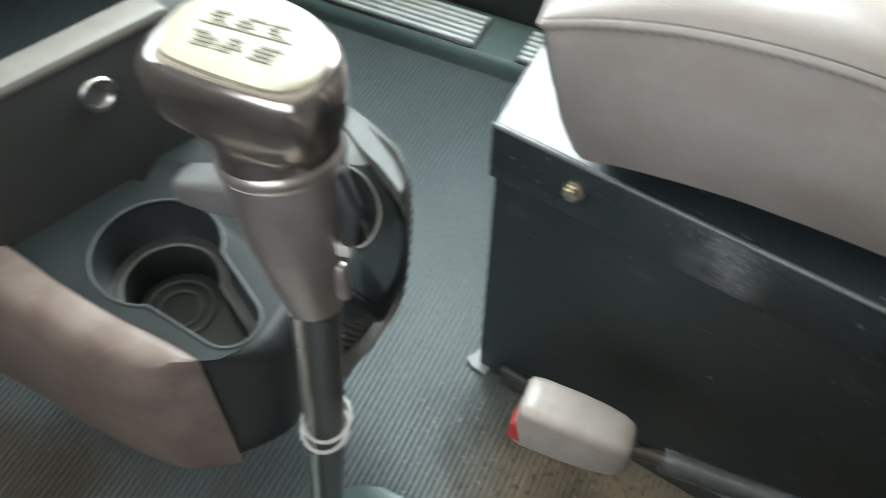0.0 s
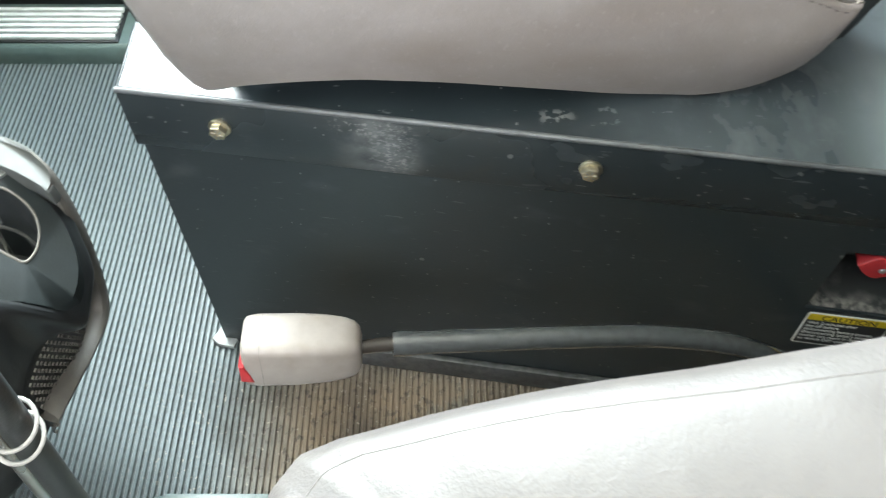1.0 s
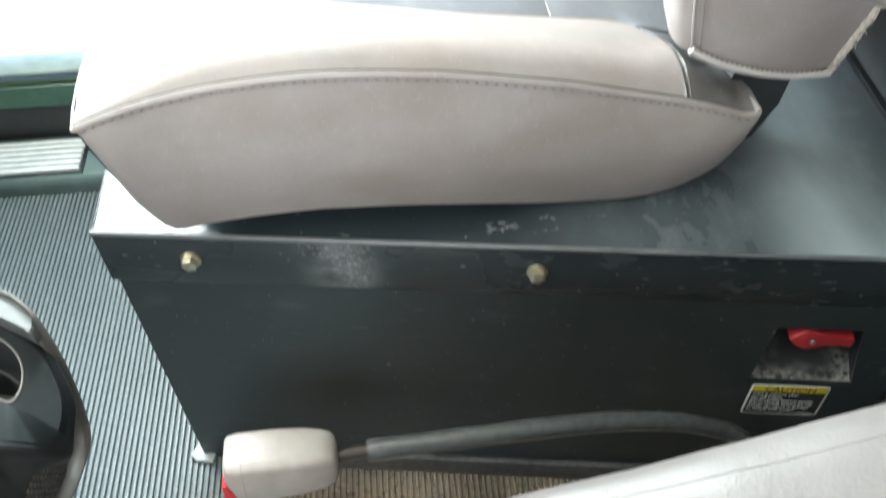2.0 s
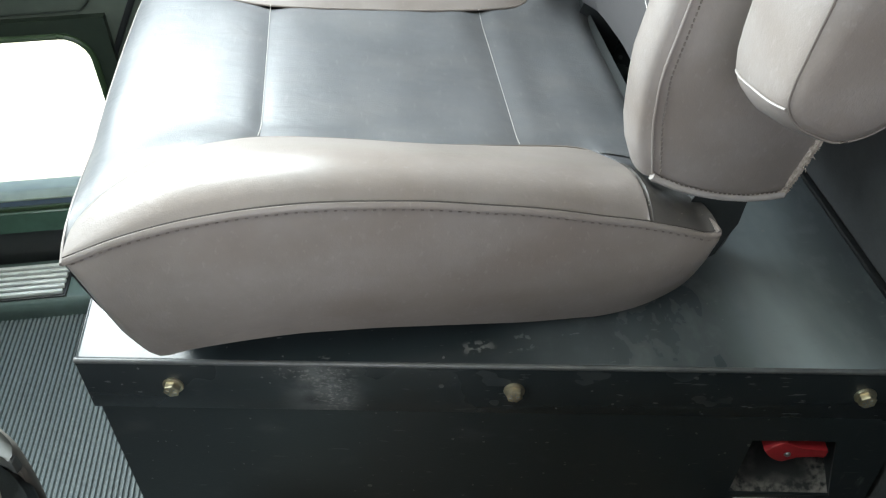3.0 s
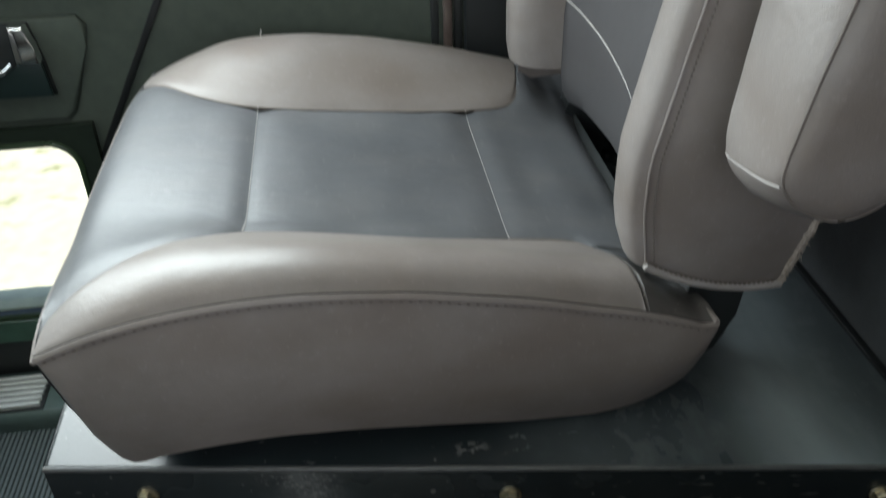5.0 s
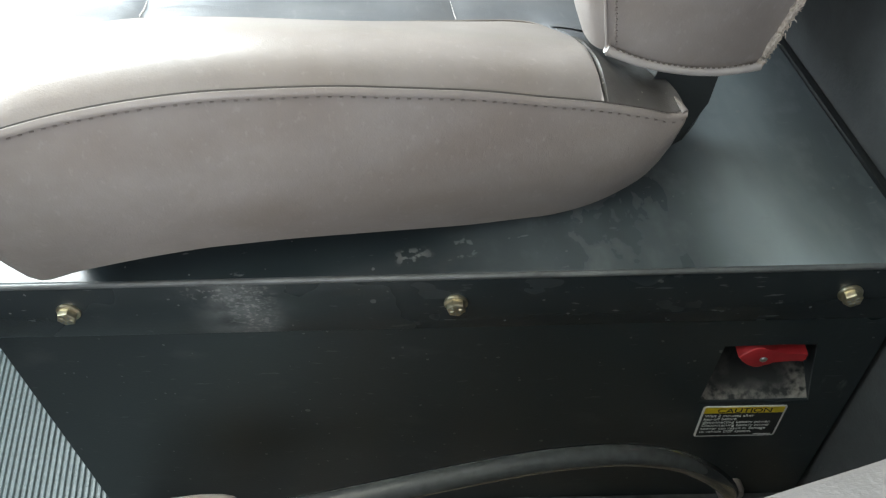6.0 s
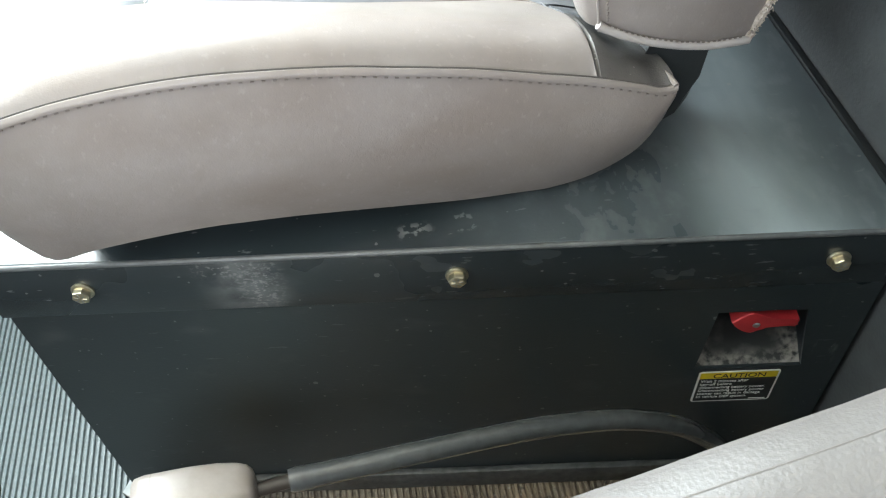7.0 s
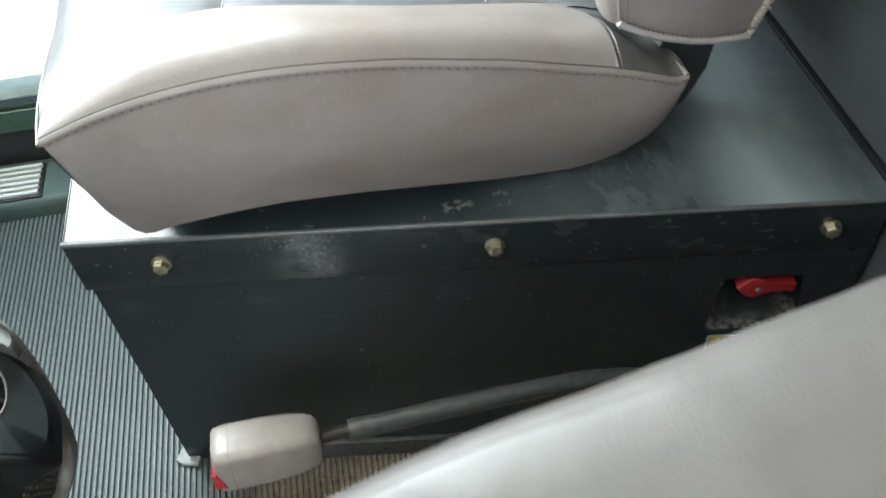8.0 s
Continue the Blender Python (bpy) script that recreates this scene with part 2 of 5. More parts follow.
def specks(m, scale, size, colour, strength=0.7):
    """Small separate chips and dust specks scattered over a material."""
    t = m.node_tree
    n, ln = t.nodes, t.links
    b = n["Principled BSDF"]
    co = n.new("ShaderNodeTexCoord")
    warp = n.new("ShaderNodeTexNoise")
    warp.inputs["Scale"].default_value = scale * 2.5
    ln.new(co.outputs["Object"], warp.inputs["Vector"])
    mixv = n.new("ShaderNodeMix")
    mixv.data_type = "VECTOR"
    mixv.inputs[0].default_value = 0.2 / scale
    ln.new(co.outputs["Object"], mixv.inputs[4])
    ln.new(warp.outputs[1], mixv.inputs[5])
    v = n.new("ShaderNodeTexVoronoi")
    v.inputs["Scale"].default_value = scale
    ln.new(mixv.outputs[1], v.inputs["Vector"])
    sep = n.new("ShaderNodeSeparateColor")
    ln.new(v.outputs["Color"], sep.inputs[0])
    lim = n.new("ShaderNodeMapRange")
    lim.inputs["From Min"].default_value, lim.inputs["From Max"].default_value = 0.55, 1.0
    lim.inputs["To Max"].default_value = size
    ln.new(sep.outputs[0], lim.inputs["Value"])
    less = n.new("ShaderNodeMath")
    less.operation = "LESS_THAN"
    ln.new(v.outputs["Distance"], less.inputs[0])
    ln.new(lim.outputs[0], less.inputs[1])
    mul = n.new("ShaderNodeMath")
    mul.operation = "MULTIPLY"
    ln.new(less.outputs[0], mul.inputs[0])
    mul.inputs[1].default_value = strength
    old = b.inputs["Base Color"].links[0].from_socket
    mix = n.new("ShaderNodeMix")
    mix.data_type = "RGBA"
    ln.new(mul.outputs[0], mix.inputs[0])
    ln.new(old, mix.inputs[6])
    mix.inputs[7].default_value = (*colour, 1)
    ln.new(mix.outputs[2], b.inputs["Base Color"])


specks(CORNER_VINYL, 200, 0.16, (0.30, 0.28, 0.26), 0.8)
LID_STEEL = material("black_lid_dust_and_sheen", (0.021, 0.028, 0.031), 0.24, grain=(50, 0.03), blotch=(4, 0.10), bump=(350, 0.04))
# bluish window sheen on the rear of the lid, painted in with some dust
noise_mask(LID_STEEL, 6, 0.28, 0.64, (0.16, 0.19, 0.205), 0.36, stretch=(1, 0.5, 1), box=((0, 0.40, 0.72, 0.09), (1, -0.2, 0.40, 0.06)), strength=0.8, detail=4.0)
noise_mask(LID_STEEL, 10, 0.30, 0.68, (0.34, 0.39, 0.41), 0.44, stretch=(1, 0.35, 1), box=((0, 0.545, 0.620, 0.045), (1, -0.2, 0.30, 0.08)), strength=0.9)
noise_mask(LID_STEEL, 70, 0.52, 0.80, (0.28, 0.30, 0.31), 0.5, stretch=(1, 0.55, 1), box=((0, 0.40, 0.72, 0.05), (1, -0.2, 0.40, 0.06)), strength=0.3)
noise_mask(LID_STEEL, 150, 0.50, 0.58, (0.35, 0.35, 0.33), 0.8, box=((0, 0.312, 0.326, 0.012), (1, -0.034, -0.026, 0.006)), strength=0.8)
FLANGE_STEEL = material("scuffed_black_flange", (0.027, 0.034, 0.037), 0.28, grain=(50, 0.03), blotch=(4, 0.10), bump=(350, 0.04))
noise_mask(FLANGE_STEEL, 60, 0.34, 0.66, (0.26, 0.27, 0.27), 0.6, stretch=(0.5, 1, 0.7), box=((0, 0.172, 0.212, 0.024), (2, 0.318, 0.376, 0.024)), strength=0.85)
noise_mask(FLANGE_STEEL, 420, 0.50, 0.62, (0.44, 0.44, 0.43), 0.8, stretch=(0.6, 1, 1.0), box=((0, 0.186, 0.212, 0.012), (2, 0.320, 0.362, 0.012)), strength=0.45)
noise_mask(FLANGE_STEEL, 330, 0.54, 0.64, (0.36, 0.36, 0.35), 0.8, stretch=(0.7, 1, 1.0), box=((0, 0.158, 0.215, 0.010), (2, 0.358, 0.376, 0.006)), strength=0.4)
for metal_sheet in (BLACK_STEEL, FLANGE_STEEL, LID_STEEL):
    specks(metal_sheet, 45, 0.10, (0.26, 0.265, 0.26), 0.5)
    specks(metal_sheet, 110, 0.15, (0.22, 0.225, 0.22), 0.55)
    noise_mask(metal_sheet, 30, 0.60, 0.78, (0.10, 0.11, 0.115), 0.42, stretch=(0.6, 1, 1), strength=0.3, detail=3.0)
    noise_mask(metal_sheet, 240, 0.66, 0.72, (0.26, 0.27, 0.27), 0.6, stretch=(0.22, 0.6, 1), strength=0.22)
EDGE_STEEL = material("lid_edge_highlight", (0.105, 0.11, 0.113), 0.34, grain=(160, 0.15), blotch=(25, 0.15), bump=(350, 0.05))
noise_mask(BLACK_STEEL, 70, 0.58, 0.66, (0.30, 0.31, 0.31), 0.7, stretch=(1, 1, 0.3), box=((0, 0.648, 0.668, 0.01), (2, 0.21, 0.32, 0.03)), strength=0.6)
noise_mask(LID_STEEL, 150, 0.54, 0.62, (0.33, 0.34, 0.33), 0.8, box=((0, 0.352, 0.360, 0.010), (1, -0.034, -0.022, 0.008)), strength=0.6)
DUSTY_STEEL = material("dusty_steel", (0.022, 0.024, 0.025), 0.45, bump=(300, 0.1))
noise_mask(DUSTY_STEEL, 60, 0.52, 0.72, (0.15, 0.145, 0.135), 0.9, strength=0.4)
for edge in (((0, 0.52, 0.561, 0.010),), ((0, 0.628, 0.66, 0.008),), ((0, 0.54, 0.66, 0.01), (2, 0.19, 0.2065, 0.004))):
    noise_mask(DUSTY_STEEL, 150, 0.40, 0.62, (0.32, 0.30, 0.275), 0.9, box=edge, strength=0.75)
for rubber in (MAT, MAT_GROOVE):
    noise_mask(rubber, 14, 0.22, 0.42, (0.275, 0.212, 0.148), 0.85, box=((0, 0.06, 0.9, 0.07), (1, -0.6, -0.03, 0.05)), strength=0.95)
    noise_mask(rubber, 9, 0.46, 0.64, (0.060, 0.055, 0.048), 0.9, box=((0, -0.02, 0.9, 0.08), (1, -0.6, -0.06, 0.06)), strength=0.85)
    noise_mask(rubber, 120, 0.56, 0.66, (0.045, 0.040, 0.034), 0.9, box=((0, 0.02, 0.9, 0.08), (1, -0.6, -0.03, 0.05)), strength=0.7)
    noise_mask(rubber, 170, 0.62, 0.70, (0.40, 0.37, 0.32), 0.9, box=((0, -0.05, 0.9, 0.08), (1, -0.6, -0.03, 0.05)), strength=0.8)
    # shade on the floor by the pedals, painted as a darker brown
    noise_mask(rubber, 8, 0.40, 0.60, (0.07, 0.06, 0.045), 0.9, box=((0, -0.6, -0.12, 0.05), (1, -0.9, -0.25, 0.05)), strength=0.9)


# ---- building helpers ----
def mesh_of(name, bm, mat, smooth=True):
    bmesh.ops.recalc_face_normals(bm, faces=bm.faces)
    me = bpy.data.meshes.new(name)
    bm.to_mesh(me)
    bm.free()
    for one in (mat if isinstance(mat, (list, tuple)) else [mat]):
        me.materials.append(one)
    if smooth:
        for p in me.polygons:
            p.use_smooth = True
        me.set_sharp_from_angle(angle=radians(38))
    return me


def part(name, bm, mat, parent, label="", smooth=True):
    ob = new(name, mesh_of(name, bm, mat, smooth))
    ob.parent = parent
    return tagged(ob, label)


def thing(name, label, category, m=None, group="", kind=""):
    ob = new(name)
    ob.empty_display_size = 0.05
    if m is not None:
        ob.matrix_world = m
    return tagged(ob, label, category, group, kind)


def solo(name, bm, mat, label, category, m=None, group="", kind="", smooth=True):
    ob = new(name, mesh_of(name, bm, mat, smooth))
    if m is not None:
        ob.matrix_world = m
    return tagged(ob, label, category, group, kind)


def box(bm, lo, hi, bevel=0.0, seg=2):
    made = bmesh.ops.create_cube(bm, size=1.0)["verts"]
    for v in made:
        v.co = Vector([lo[i] + (v.co[i] + 0.5) * (hi[i] - lo[i]) for i in range(3)])
    if bevel:
        edges = list({e for v in made for e in v.link_edges})
        bmesh.ops.bevel(bm, geom=edges, offset=bevel, segments=seg, affect="EDGES", profile=0.5)
    return bm


def boxed(lo, hi, bevel=0.0, seg=2):
    return box(bmesh.new(), lo, hi, bevel, seg)


def prism(bm, outline, a, b, bevel=0.0, axis=2, seg=2):
    """A solid with a plane outline between two heights on an axis."""
    order = {0: lambda p, h: (h, p[0], p[1]), 1: lambda p, h: (p[0], h, p[1]), 2: lambda p, h: (p[0], p[1], h)}[axis]
    low = [bm.verts.new(order(p, a)) for p in outline]
    top = [bm.verts.new(order(p, b)) for p in outline]
    n = len(outline)
    caps = [bm.faces.new(low[::-1]), bm.faces.new(top)]
    for i in range(n):
        bm.faces.new((low[i], low[(i + 1) % n], top[(i + 1) % n], top[i]))
    if bevel:
        edges = [e for f in caps for e in f.edges]
        bmesh.ops.bevel(bm, geom=edges, offset=bevel, segments=seg, affect="EDGES", profile=0.5)
    return bm


def rounded(x0, y0, x1, y1, r, n=6):
    out = []
    for cx, cy, a in ((x1 - r, y1 - r, 0), (x0 + r, y1 - r, 90), (x0 + r, y0 + r, 180), (x1 - r, y0 + r, 270)):
        for i in range(n + 1):
            t = radians(a + 90 * i / n)
            out.append((cx + r * math.cos(t), cy + r * math.sin(t)))
    return out


def holed(bm, outer, inner, a, b, axis=1):
    """A plate between two heights on an axis, with one rounded opening right through."""
    x0, y0, x1, y1 = outer
    cx, cy = (sum(p[0] for p in inner) / len(inner), sum(p[1] for p in inner) / len(inner))

    def out_to(p):
        dx, dy = p[0] - cx, p[1] - cy
        k = min(((x1 - cx) if dx > 0 else (x0 - cx)) / dx if abs(dx) > 1e-9 else 1e9, ((y1 - cy) if dy > 0 else (y0 - cy)) / dy if abs(dy) > 1e-9 else 1e9)
        return (cx + dx * k, cy + dy * k)

    corners = [(x1, y1), (x0, y1), (x0, y0), (x1, y0)]
    inner = list(inner)
    outs = [out_to(p) for p in inner]
    for c in corners:
        i = min(range(len(outs)), key=lambda k: math.hypot(outs[k][0] - c[0], outs[k][1] - c[1]))
        outs[i] = c
    order = {0: lambda p, h: (h, p[0], p[1]), 1: lambda p, h: (p[0], h, p[1]), 2: lambda p, h: (p[0], p[1], h)}[axis]
    rings = [[bm.verts.new(order(p, h)) for p in loop] for loop, h in ((outs, a), (inner, a), (inner, b), (outs, b))]
    n = len(inner)
    for r in range(4):
        p, q = rings[r], rings[(r + 1) % 4]
        for i in range(n):
            bm.faces.new((p[i], p[(i + 1) % n], q[(i + 1) % n], q[i]))
    return bm


def grid(bm, rows, close=False, mat=0):
    """Quads through rows of points."""
    vs = [[bm.verts.new(p) for p in row] for row in rows]
    for i in range(len(vs) - 1):
        m = len(vs[i])
        for j in range(m if close else m - 1):
            f = bm.faces.new((vs[i][j], vs[i][(j + 1) % m], vs[i + 1][(j + 1) % m], vs[i + 1][j]))
            f.material_index = mat
    return vs


def tube(bm, path, radius, sides=10, caps=True, flat=1.0):
    """A round bar along a path; the radius may be a list."""
    pts = [Vector(p) for p in path]
    rad = radius if isinstance(radius, (list, tuple)) else [radius] * len(pts)
    up = Vector((0.013, 0.021, 1.0)).normalized()
    rows = []
    for i, p in enumerate(pts):
        d = (pts[min(i + 1, len(pts) - 1)] - pts[max(i - 1, 0)]).normalized()
        if abs(d.dot(up)) > 0.98:
            up = Vector((1, 0.02, 0))
        s = d.cross(up).normalized()
        u = s.cross(d).normalized()
        rows.append([p + (s * math.cos(2 * math.pi * k / sides) + u * math.sin(2 * math.pi * k / sides) * flat) * rad[i] for k in range(sides)])
    vs = grid(bm, rows, close=True)
    if caps:
        bm.faces.new(vs[0][::-1])
        bm.faces.new(vs[-1])
    return bm


def lathe(bm, profile, centre=(0, 0, 0), axis=2, sides=24):
    """Turns a profile of (radius, height) about an axis."""
    rows = []
    for r, h in profile:
        ring = []
        for k in range(sides):
            c, s = r * math.cos(2 * math.pi * k / sides), r * math.sin(2 * math.pi * k / sides)
            p = {0: (h, c, s), 1: (c, h, s), 2: (c, s, h)}[axis]
            ring.append(Vector(p) + Vector(centre))
        rows.append(ring)
    vs = grid(bm, rows, close=True)
    bm.faces.new(vs[0][::-1])
    bm.faces.new(vs[-1])
    return bm


def smooth_line(points, steps=6):
    """A Catmull-Rom curve through points of any dimension."""
    p = [np.array(q, float) for q in points]
    p = [2 * p[0] - p[1]] + p + [2 * p[-1] - p[-2]]
    out = []
    for i in range(1, len(p) - 2):
        for k in range(steps):
            t = k / steps
            out.append(0.5 * (2 * p[i] + (p[i + 1] - p[i - 1]) * t + (2 * p[i - 1] - 5 * p[i] + 4 * p[i + 1] - p[i + 2]) * t * t + (3 * p[i] - p[i - 1] - 3 * p[i + 1] + p[i + 2]) * t ** 3))
    out.append(p[-2])
    return [tuple(float(c) for c in q) for q in out]


def ease(q):
    """A soft step from 0 to 1."""
    q = min(1.0, max(0.0, q))
    return q * q * (3 - 2 * q)


def along(points, x):
    return float(np.interp(x, [p[0] for p in points], [p[1] for p in points]))


def words(text, size, mat, parent, m, name, align="LEFT", squeeze=1.0):
    """Flat lettering as a mesh, in the built-in font."""
    cu = bpy.data.curves.new(name, "FONT")
    cu.body, cu.size, cu.align_x, cu.extrude = text, size, align, 0.00008
    tmp = bpy.data.objects.new(name, cu)
    scene.collection.objects.link(tmp)
    me = bpy.data.meshes.new_from_object(tmp.evaluated_get(bpy.context.evaluated_depsgraph_get()))
    bpy.data.objects.remove(tmp)
    me.transform(Matrix.Diagonal((squeeze, 1, 1, 1)))
    me.materials.clear()
    me.materials.append(mat)
    ob = new(name, me)
    ob.parent = parent
    ob.matrix_local = m
    return ob


# the aisle face of the battery box stands askew in the cab: its own frame has x along the face and -y out of it
FACE = pose(0, 0, 0, 0, 0, -8.4)
BOX_TOP = 0.379
WALL_REAR = 0.675
DOOR_Y = 0.54

# ---- setting ----
bm = bmesh.new()
pitch, x = 0.0066, -0.95
outline, groove = [], []
while x < 0.70:
    outline += [(x, -0.0030), (x + pitch * 0.26, -0.0030), (x + pitch * 0.34, -0.0008), (x + pitch * 0.44, 0.0), (x + pitch * 0.82, 0.0), (x + pitch * 0.92, -0.0008)]
    groove += [1, 1, 0, 0, 0, 1]
    x += pitch
rows = [[(p, y, h) for p, h in outline] for y in (-1.0, -0.6, -0.3, 0.0, 0.2, 0.440)]
grid(bm, rows)
bm.faces.ensure_lookup_table()
for k, f in enumerate(bm.faces):
    f.material_index = groove[k % (len(outline) - 1)]
floor = solo("floor", bm, [MAT, MAT_GROOVE], "ribbed slate-grey rubber floor mat with brown dirt and painted shade", "floor", kind="structure")
under = solo("floor_pan", boxed((-0.98, -1.04, -0.06), (0.75, 0.56, -0.004)), PAINT, "painted cab floor under the mat", "floor", kind="structure")

# rear wall, driver's side, front and roof close the cab
solo("wall_rear", boxed((WALL_REAR, -1.04, -0.05), (WALL_REAR + 0.05, 0.60, 1.5)), PAINT, "dark grey rear cab panel", "wall", kind="structure")
solo("ceiling", boxed((-1.0, -1.08, 1.45), (0.73, 0.62, 1.5)), HEADLINER, "pale cab headliner", "ceiling", kind="structure")
bm = holed(bmesh.new(), (-1.0, -0.05, 0.70, 1.45), rounded(-0.30, 0.78, 0.44, 1.26, 0.06), -1.08, -1.03)
solo("wall_driver_side", bm, PAINT, "dark grey driver side of the cab with its window", "wall", kind="structure")
bm = holed(bmesh.new(), (-1.03, -0.05, 0.57, 1.45), rounded(-0.92, 0.85, 0.48, 1.38, 0.08), -1.0, -0.95, axis=0)
solo("wall_front", bm, PAINT, "front of the cab with the windshield opening", "wall", kind="structure")
bm = boxed((-0.95, -1.03, 0.42), (-0.50, 0.535, 0.80), 0.05, 3)
# unseen block under the dash, added to keep light off the driver's floor
solo("knee_shade_block", boxed((-0.52, -1.02, 0.34), (-0.33, -0.30, 0.76), 0.04, 3), GREY_PLASTIC, "dark grey unseen block added to shade the driver floor", "dashboard", kind="structure")
solo("dashboard", bm, GREY_PLASTIC, "dark grey moulded dashboard", "dashboard", kind="structure")

ground = solo("ground", boxed((-60, -60, -1.35), (60, 60, -1.30)), GROUND, "pale sunlit gravel yard outside", "ground", kind="structure")

# ---- passenger door side ----
door = thing("door_1", "dark green-grey moulded passenger door with a low window", "door", kind="structure")
bm = holed(bmesh.new(), (-0.95, -0.05, 0.0632, 0.60), rounded(-0.47, 0.135, -0.092, 0.392, 0.035), DOOR_Y, DOOR_Y + 0.05)
part("lower_panel", bm, DOOR_PLASTIC, door)
bm = holed(bmesh.new(), (-0.95, 0.60, 0.67, 1.45), rounded(-0.58, 0.72, 0.22, 1.26, 0.06), DOOR_Y, DOOR_Y + 0.05)
part("upper_panel", bm, DOOR_PLASTIC, door)
# padded upper trim
bm = bmesh.new()
prism(bm, [(-0.95, 0.566), (0.054, 0.5905), (0.094, 0.70), (-0.95, 0.71)], DOOR_Y - 0.022, DOOR_Y + 0.004, 0.008, axis=1)
part("upper_trim", bm, DOOR_VINYL, door, "pale grey padded door trim")
# raised field round the handle
bm = bmesh.new()
prism(bm, [(-0.95, 0.418), (-0.092, 0.420), (-0.080, 0.430), (-0.048, 0.512), (-0.043, 0.536), (-0.052, 0.5495), (-0.95, 0.553)], DOOR_Y - 0.006, DOOR_Y + 0.002, 0.0055, axis=1, seg=4)
part("handle_field", bm, DOOR_PLASTIC, door)
bm = bmesh.new()
prism(bm, [(-0.42, 0.457), (-0.0945, 0.457), (-0.098, 0.500), (-0.106, 0.546), (-0.42, 0.548)], DOOR_Y - 0.0115, DOOR_Y - 0.003, 0.002, axis=1)
part("handle_recess", bm, BLACK_PLASTIC, door)
latch = part("latch", prism(bmesh.new(), [(-0.1250, 0.5035), (-0.0975, 0.5025), (-0.0995, 0.521), (-0.1055, 0.5465), (-0.1225, 0.5470)], DOOR_Y - 0.030, DOOR_Y - 0.0118, 0.0035, axis=1, seg=3), CHROME, door, "chrome door latch")
part("latch_facet", prism(bmesh.new(), [(-0.1225, 0.506), (-0.1155, 0.506), (-0.1175, 0.540), (-0.1210, 0.5435)], DOOR_Y - 0.0325, DOOR_Y - 0.0295, 0.0013, axis=1), STEEL, latch)
bm = tube(bmesh.new(), smooth_line([(-0.40, DOOR_Y - 0.026, 0.488), (-0.2, DOOR_Y - 0.026, 0.489), (-0.150, DOOR_Y - 0.024, 0.491), (-0.132, DOOR_Y - 0.02, 0.501)], 4), 0.0030)
part("pull_edge", bm, CHROME, latch)
bm = prism(bmesh.new(), [(-0.42, 0.4585), (-0.0965, 0.4585), (-0.1000, 0.5010), (-0.1245, 0.5015), (-0.134, 0.490), (-0.42, 0.487)], DOOR_Y - 0.020, DOOR_Y - 0.0118, 0.003, axis=1)
part("handle_lip", bm, DARK_TEAL, door)
# window surround, seal and glass
bm = holed(bmesh.new(), (-0.50, 0.11, -0.065, 0.415), rounded(-0.468, 0.137, -0.094, 0.390, 0.034), DOOR_Y - 0.012, DOOR_Y - 0.0005)
window = part("window_frame", bm, FRAME_GREEN, door)
bm = tube(bmesh.new(), [(px, DOOR_Y - 0.013, pz) for px, pz in rounded(-0.472, 0.133, -0.090, 0.394, 0.036) + [rounded(-0.472, 0.133, -0.090, 0.394, 0.036)[0]]], 0.004, 8, caps=False)
part("window_ledge", prism(bmesh.new(), [(DOOR_Y - 0.024, 0.098), (DOOR_Y - 0.013, 0.098), (DOOR_Y - 0.013, 0.131), (DOOR_Y - 0.019, 0.128)], -0.50, -0.07, 0.002, axis=0), LEDGE_PLASTIC, window, "green-tinted window ledge")
part("window_seal", bm, SEAL_GREEN, window, "green-black rubber window seal")
bm = prism(bmesh.new(), rounded(-0.469, 0.136, -0.093, 0.391, 0.034), DOOR_Y + 0.020, DOOR_Y + 0.024, axis=1)
glass = part("pane", bm, GLASS, window, "clear low door window pane")
glass.visible_shadow = False
# added pale liner: the sunlit look of the reveal is in its colour
part("sunlit_reveal", boxed((-0.440, DOOR_Y + 0.001, 0.1352), (-0.125, DOOR_Y + 0.0495, 0.1385), 0.001), CHANNEL, window, "window reveal under the pane, painted pale green as if sunlit")

# side panel behind the door, with its pillar
side = thing("side_panel", "dark grey cab side panel behind the door", "panel", kind="structure")
part("panel", boxed((0.0632, DOOR_Y, -0.05), (0.66, DOOR_Y + 0.05, 0.60)), DOOR_PLASTIC, side)
# black strip standing in for the soft shadow along the door edge
bm = bmesh.new()
prism(bm, [(-0.088, 0.33), (-0.079, 0.33), (0.092, 0.64), (0.082, 0.64)], DOOR_Y - 0.004, DOOR_Y + 0.004, 0.002, axis=1)
part("door_edge_shade", bm, CONSOLE_BLACK, side)
bm = boxed((0.375, DOOR_Y - 0.012, 0.0), (0.386, DOOR_Y + 0.001, 1.2), 0.003)
part("pillar_strip", bm, TAUPE_PLASTIC, side, "brown strip up the pillar")
for px in (0.360, 0.389):
    part("groove", boxed((px, DOOR_Y - 0.004, 0.0), (px + 0.010, DOOR_Y + 0.002, 1.2), 0.002), BLACK_RUBBER, side)
bm = prism(bmesh.new(), [(0.40, 0.0), (0.66, 0.0), (0.66, 1.2), (0.40, 1.2)], DOOR_Y - 0.02, DOOR_Y + 0.001, 0.008, axis=1)
part("rear_cover", bm, BLACK_PLASTIC, side)

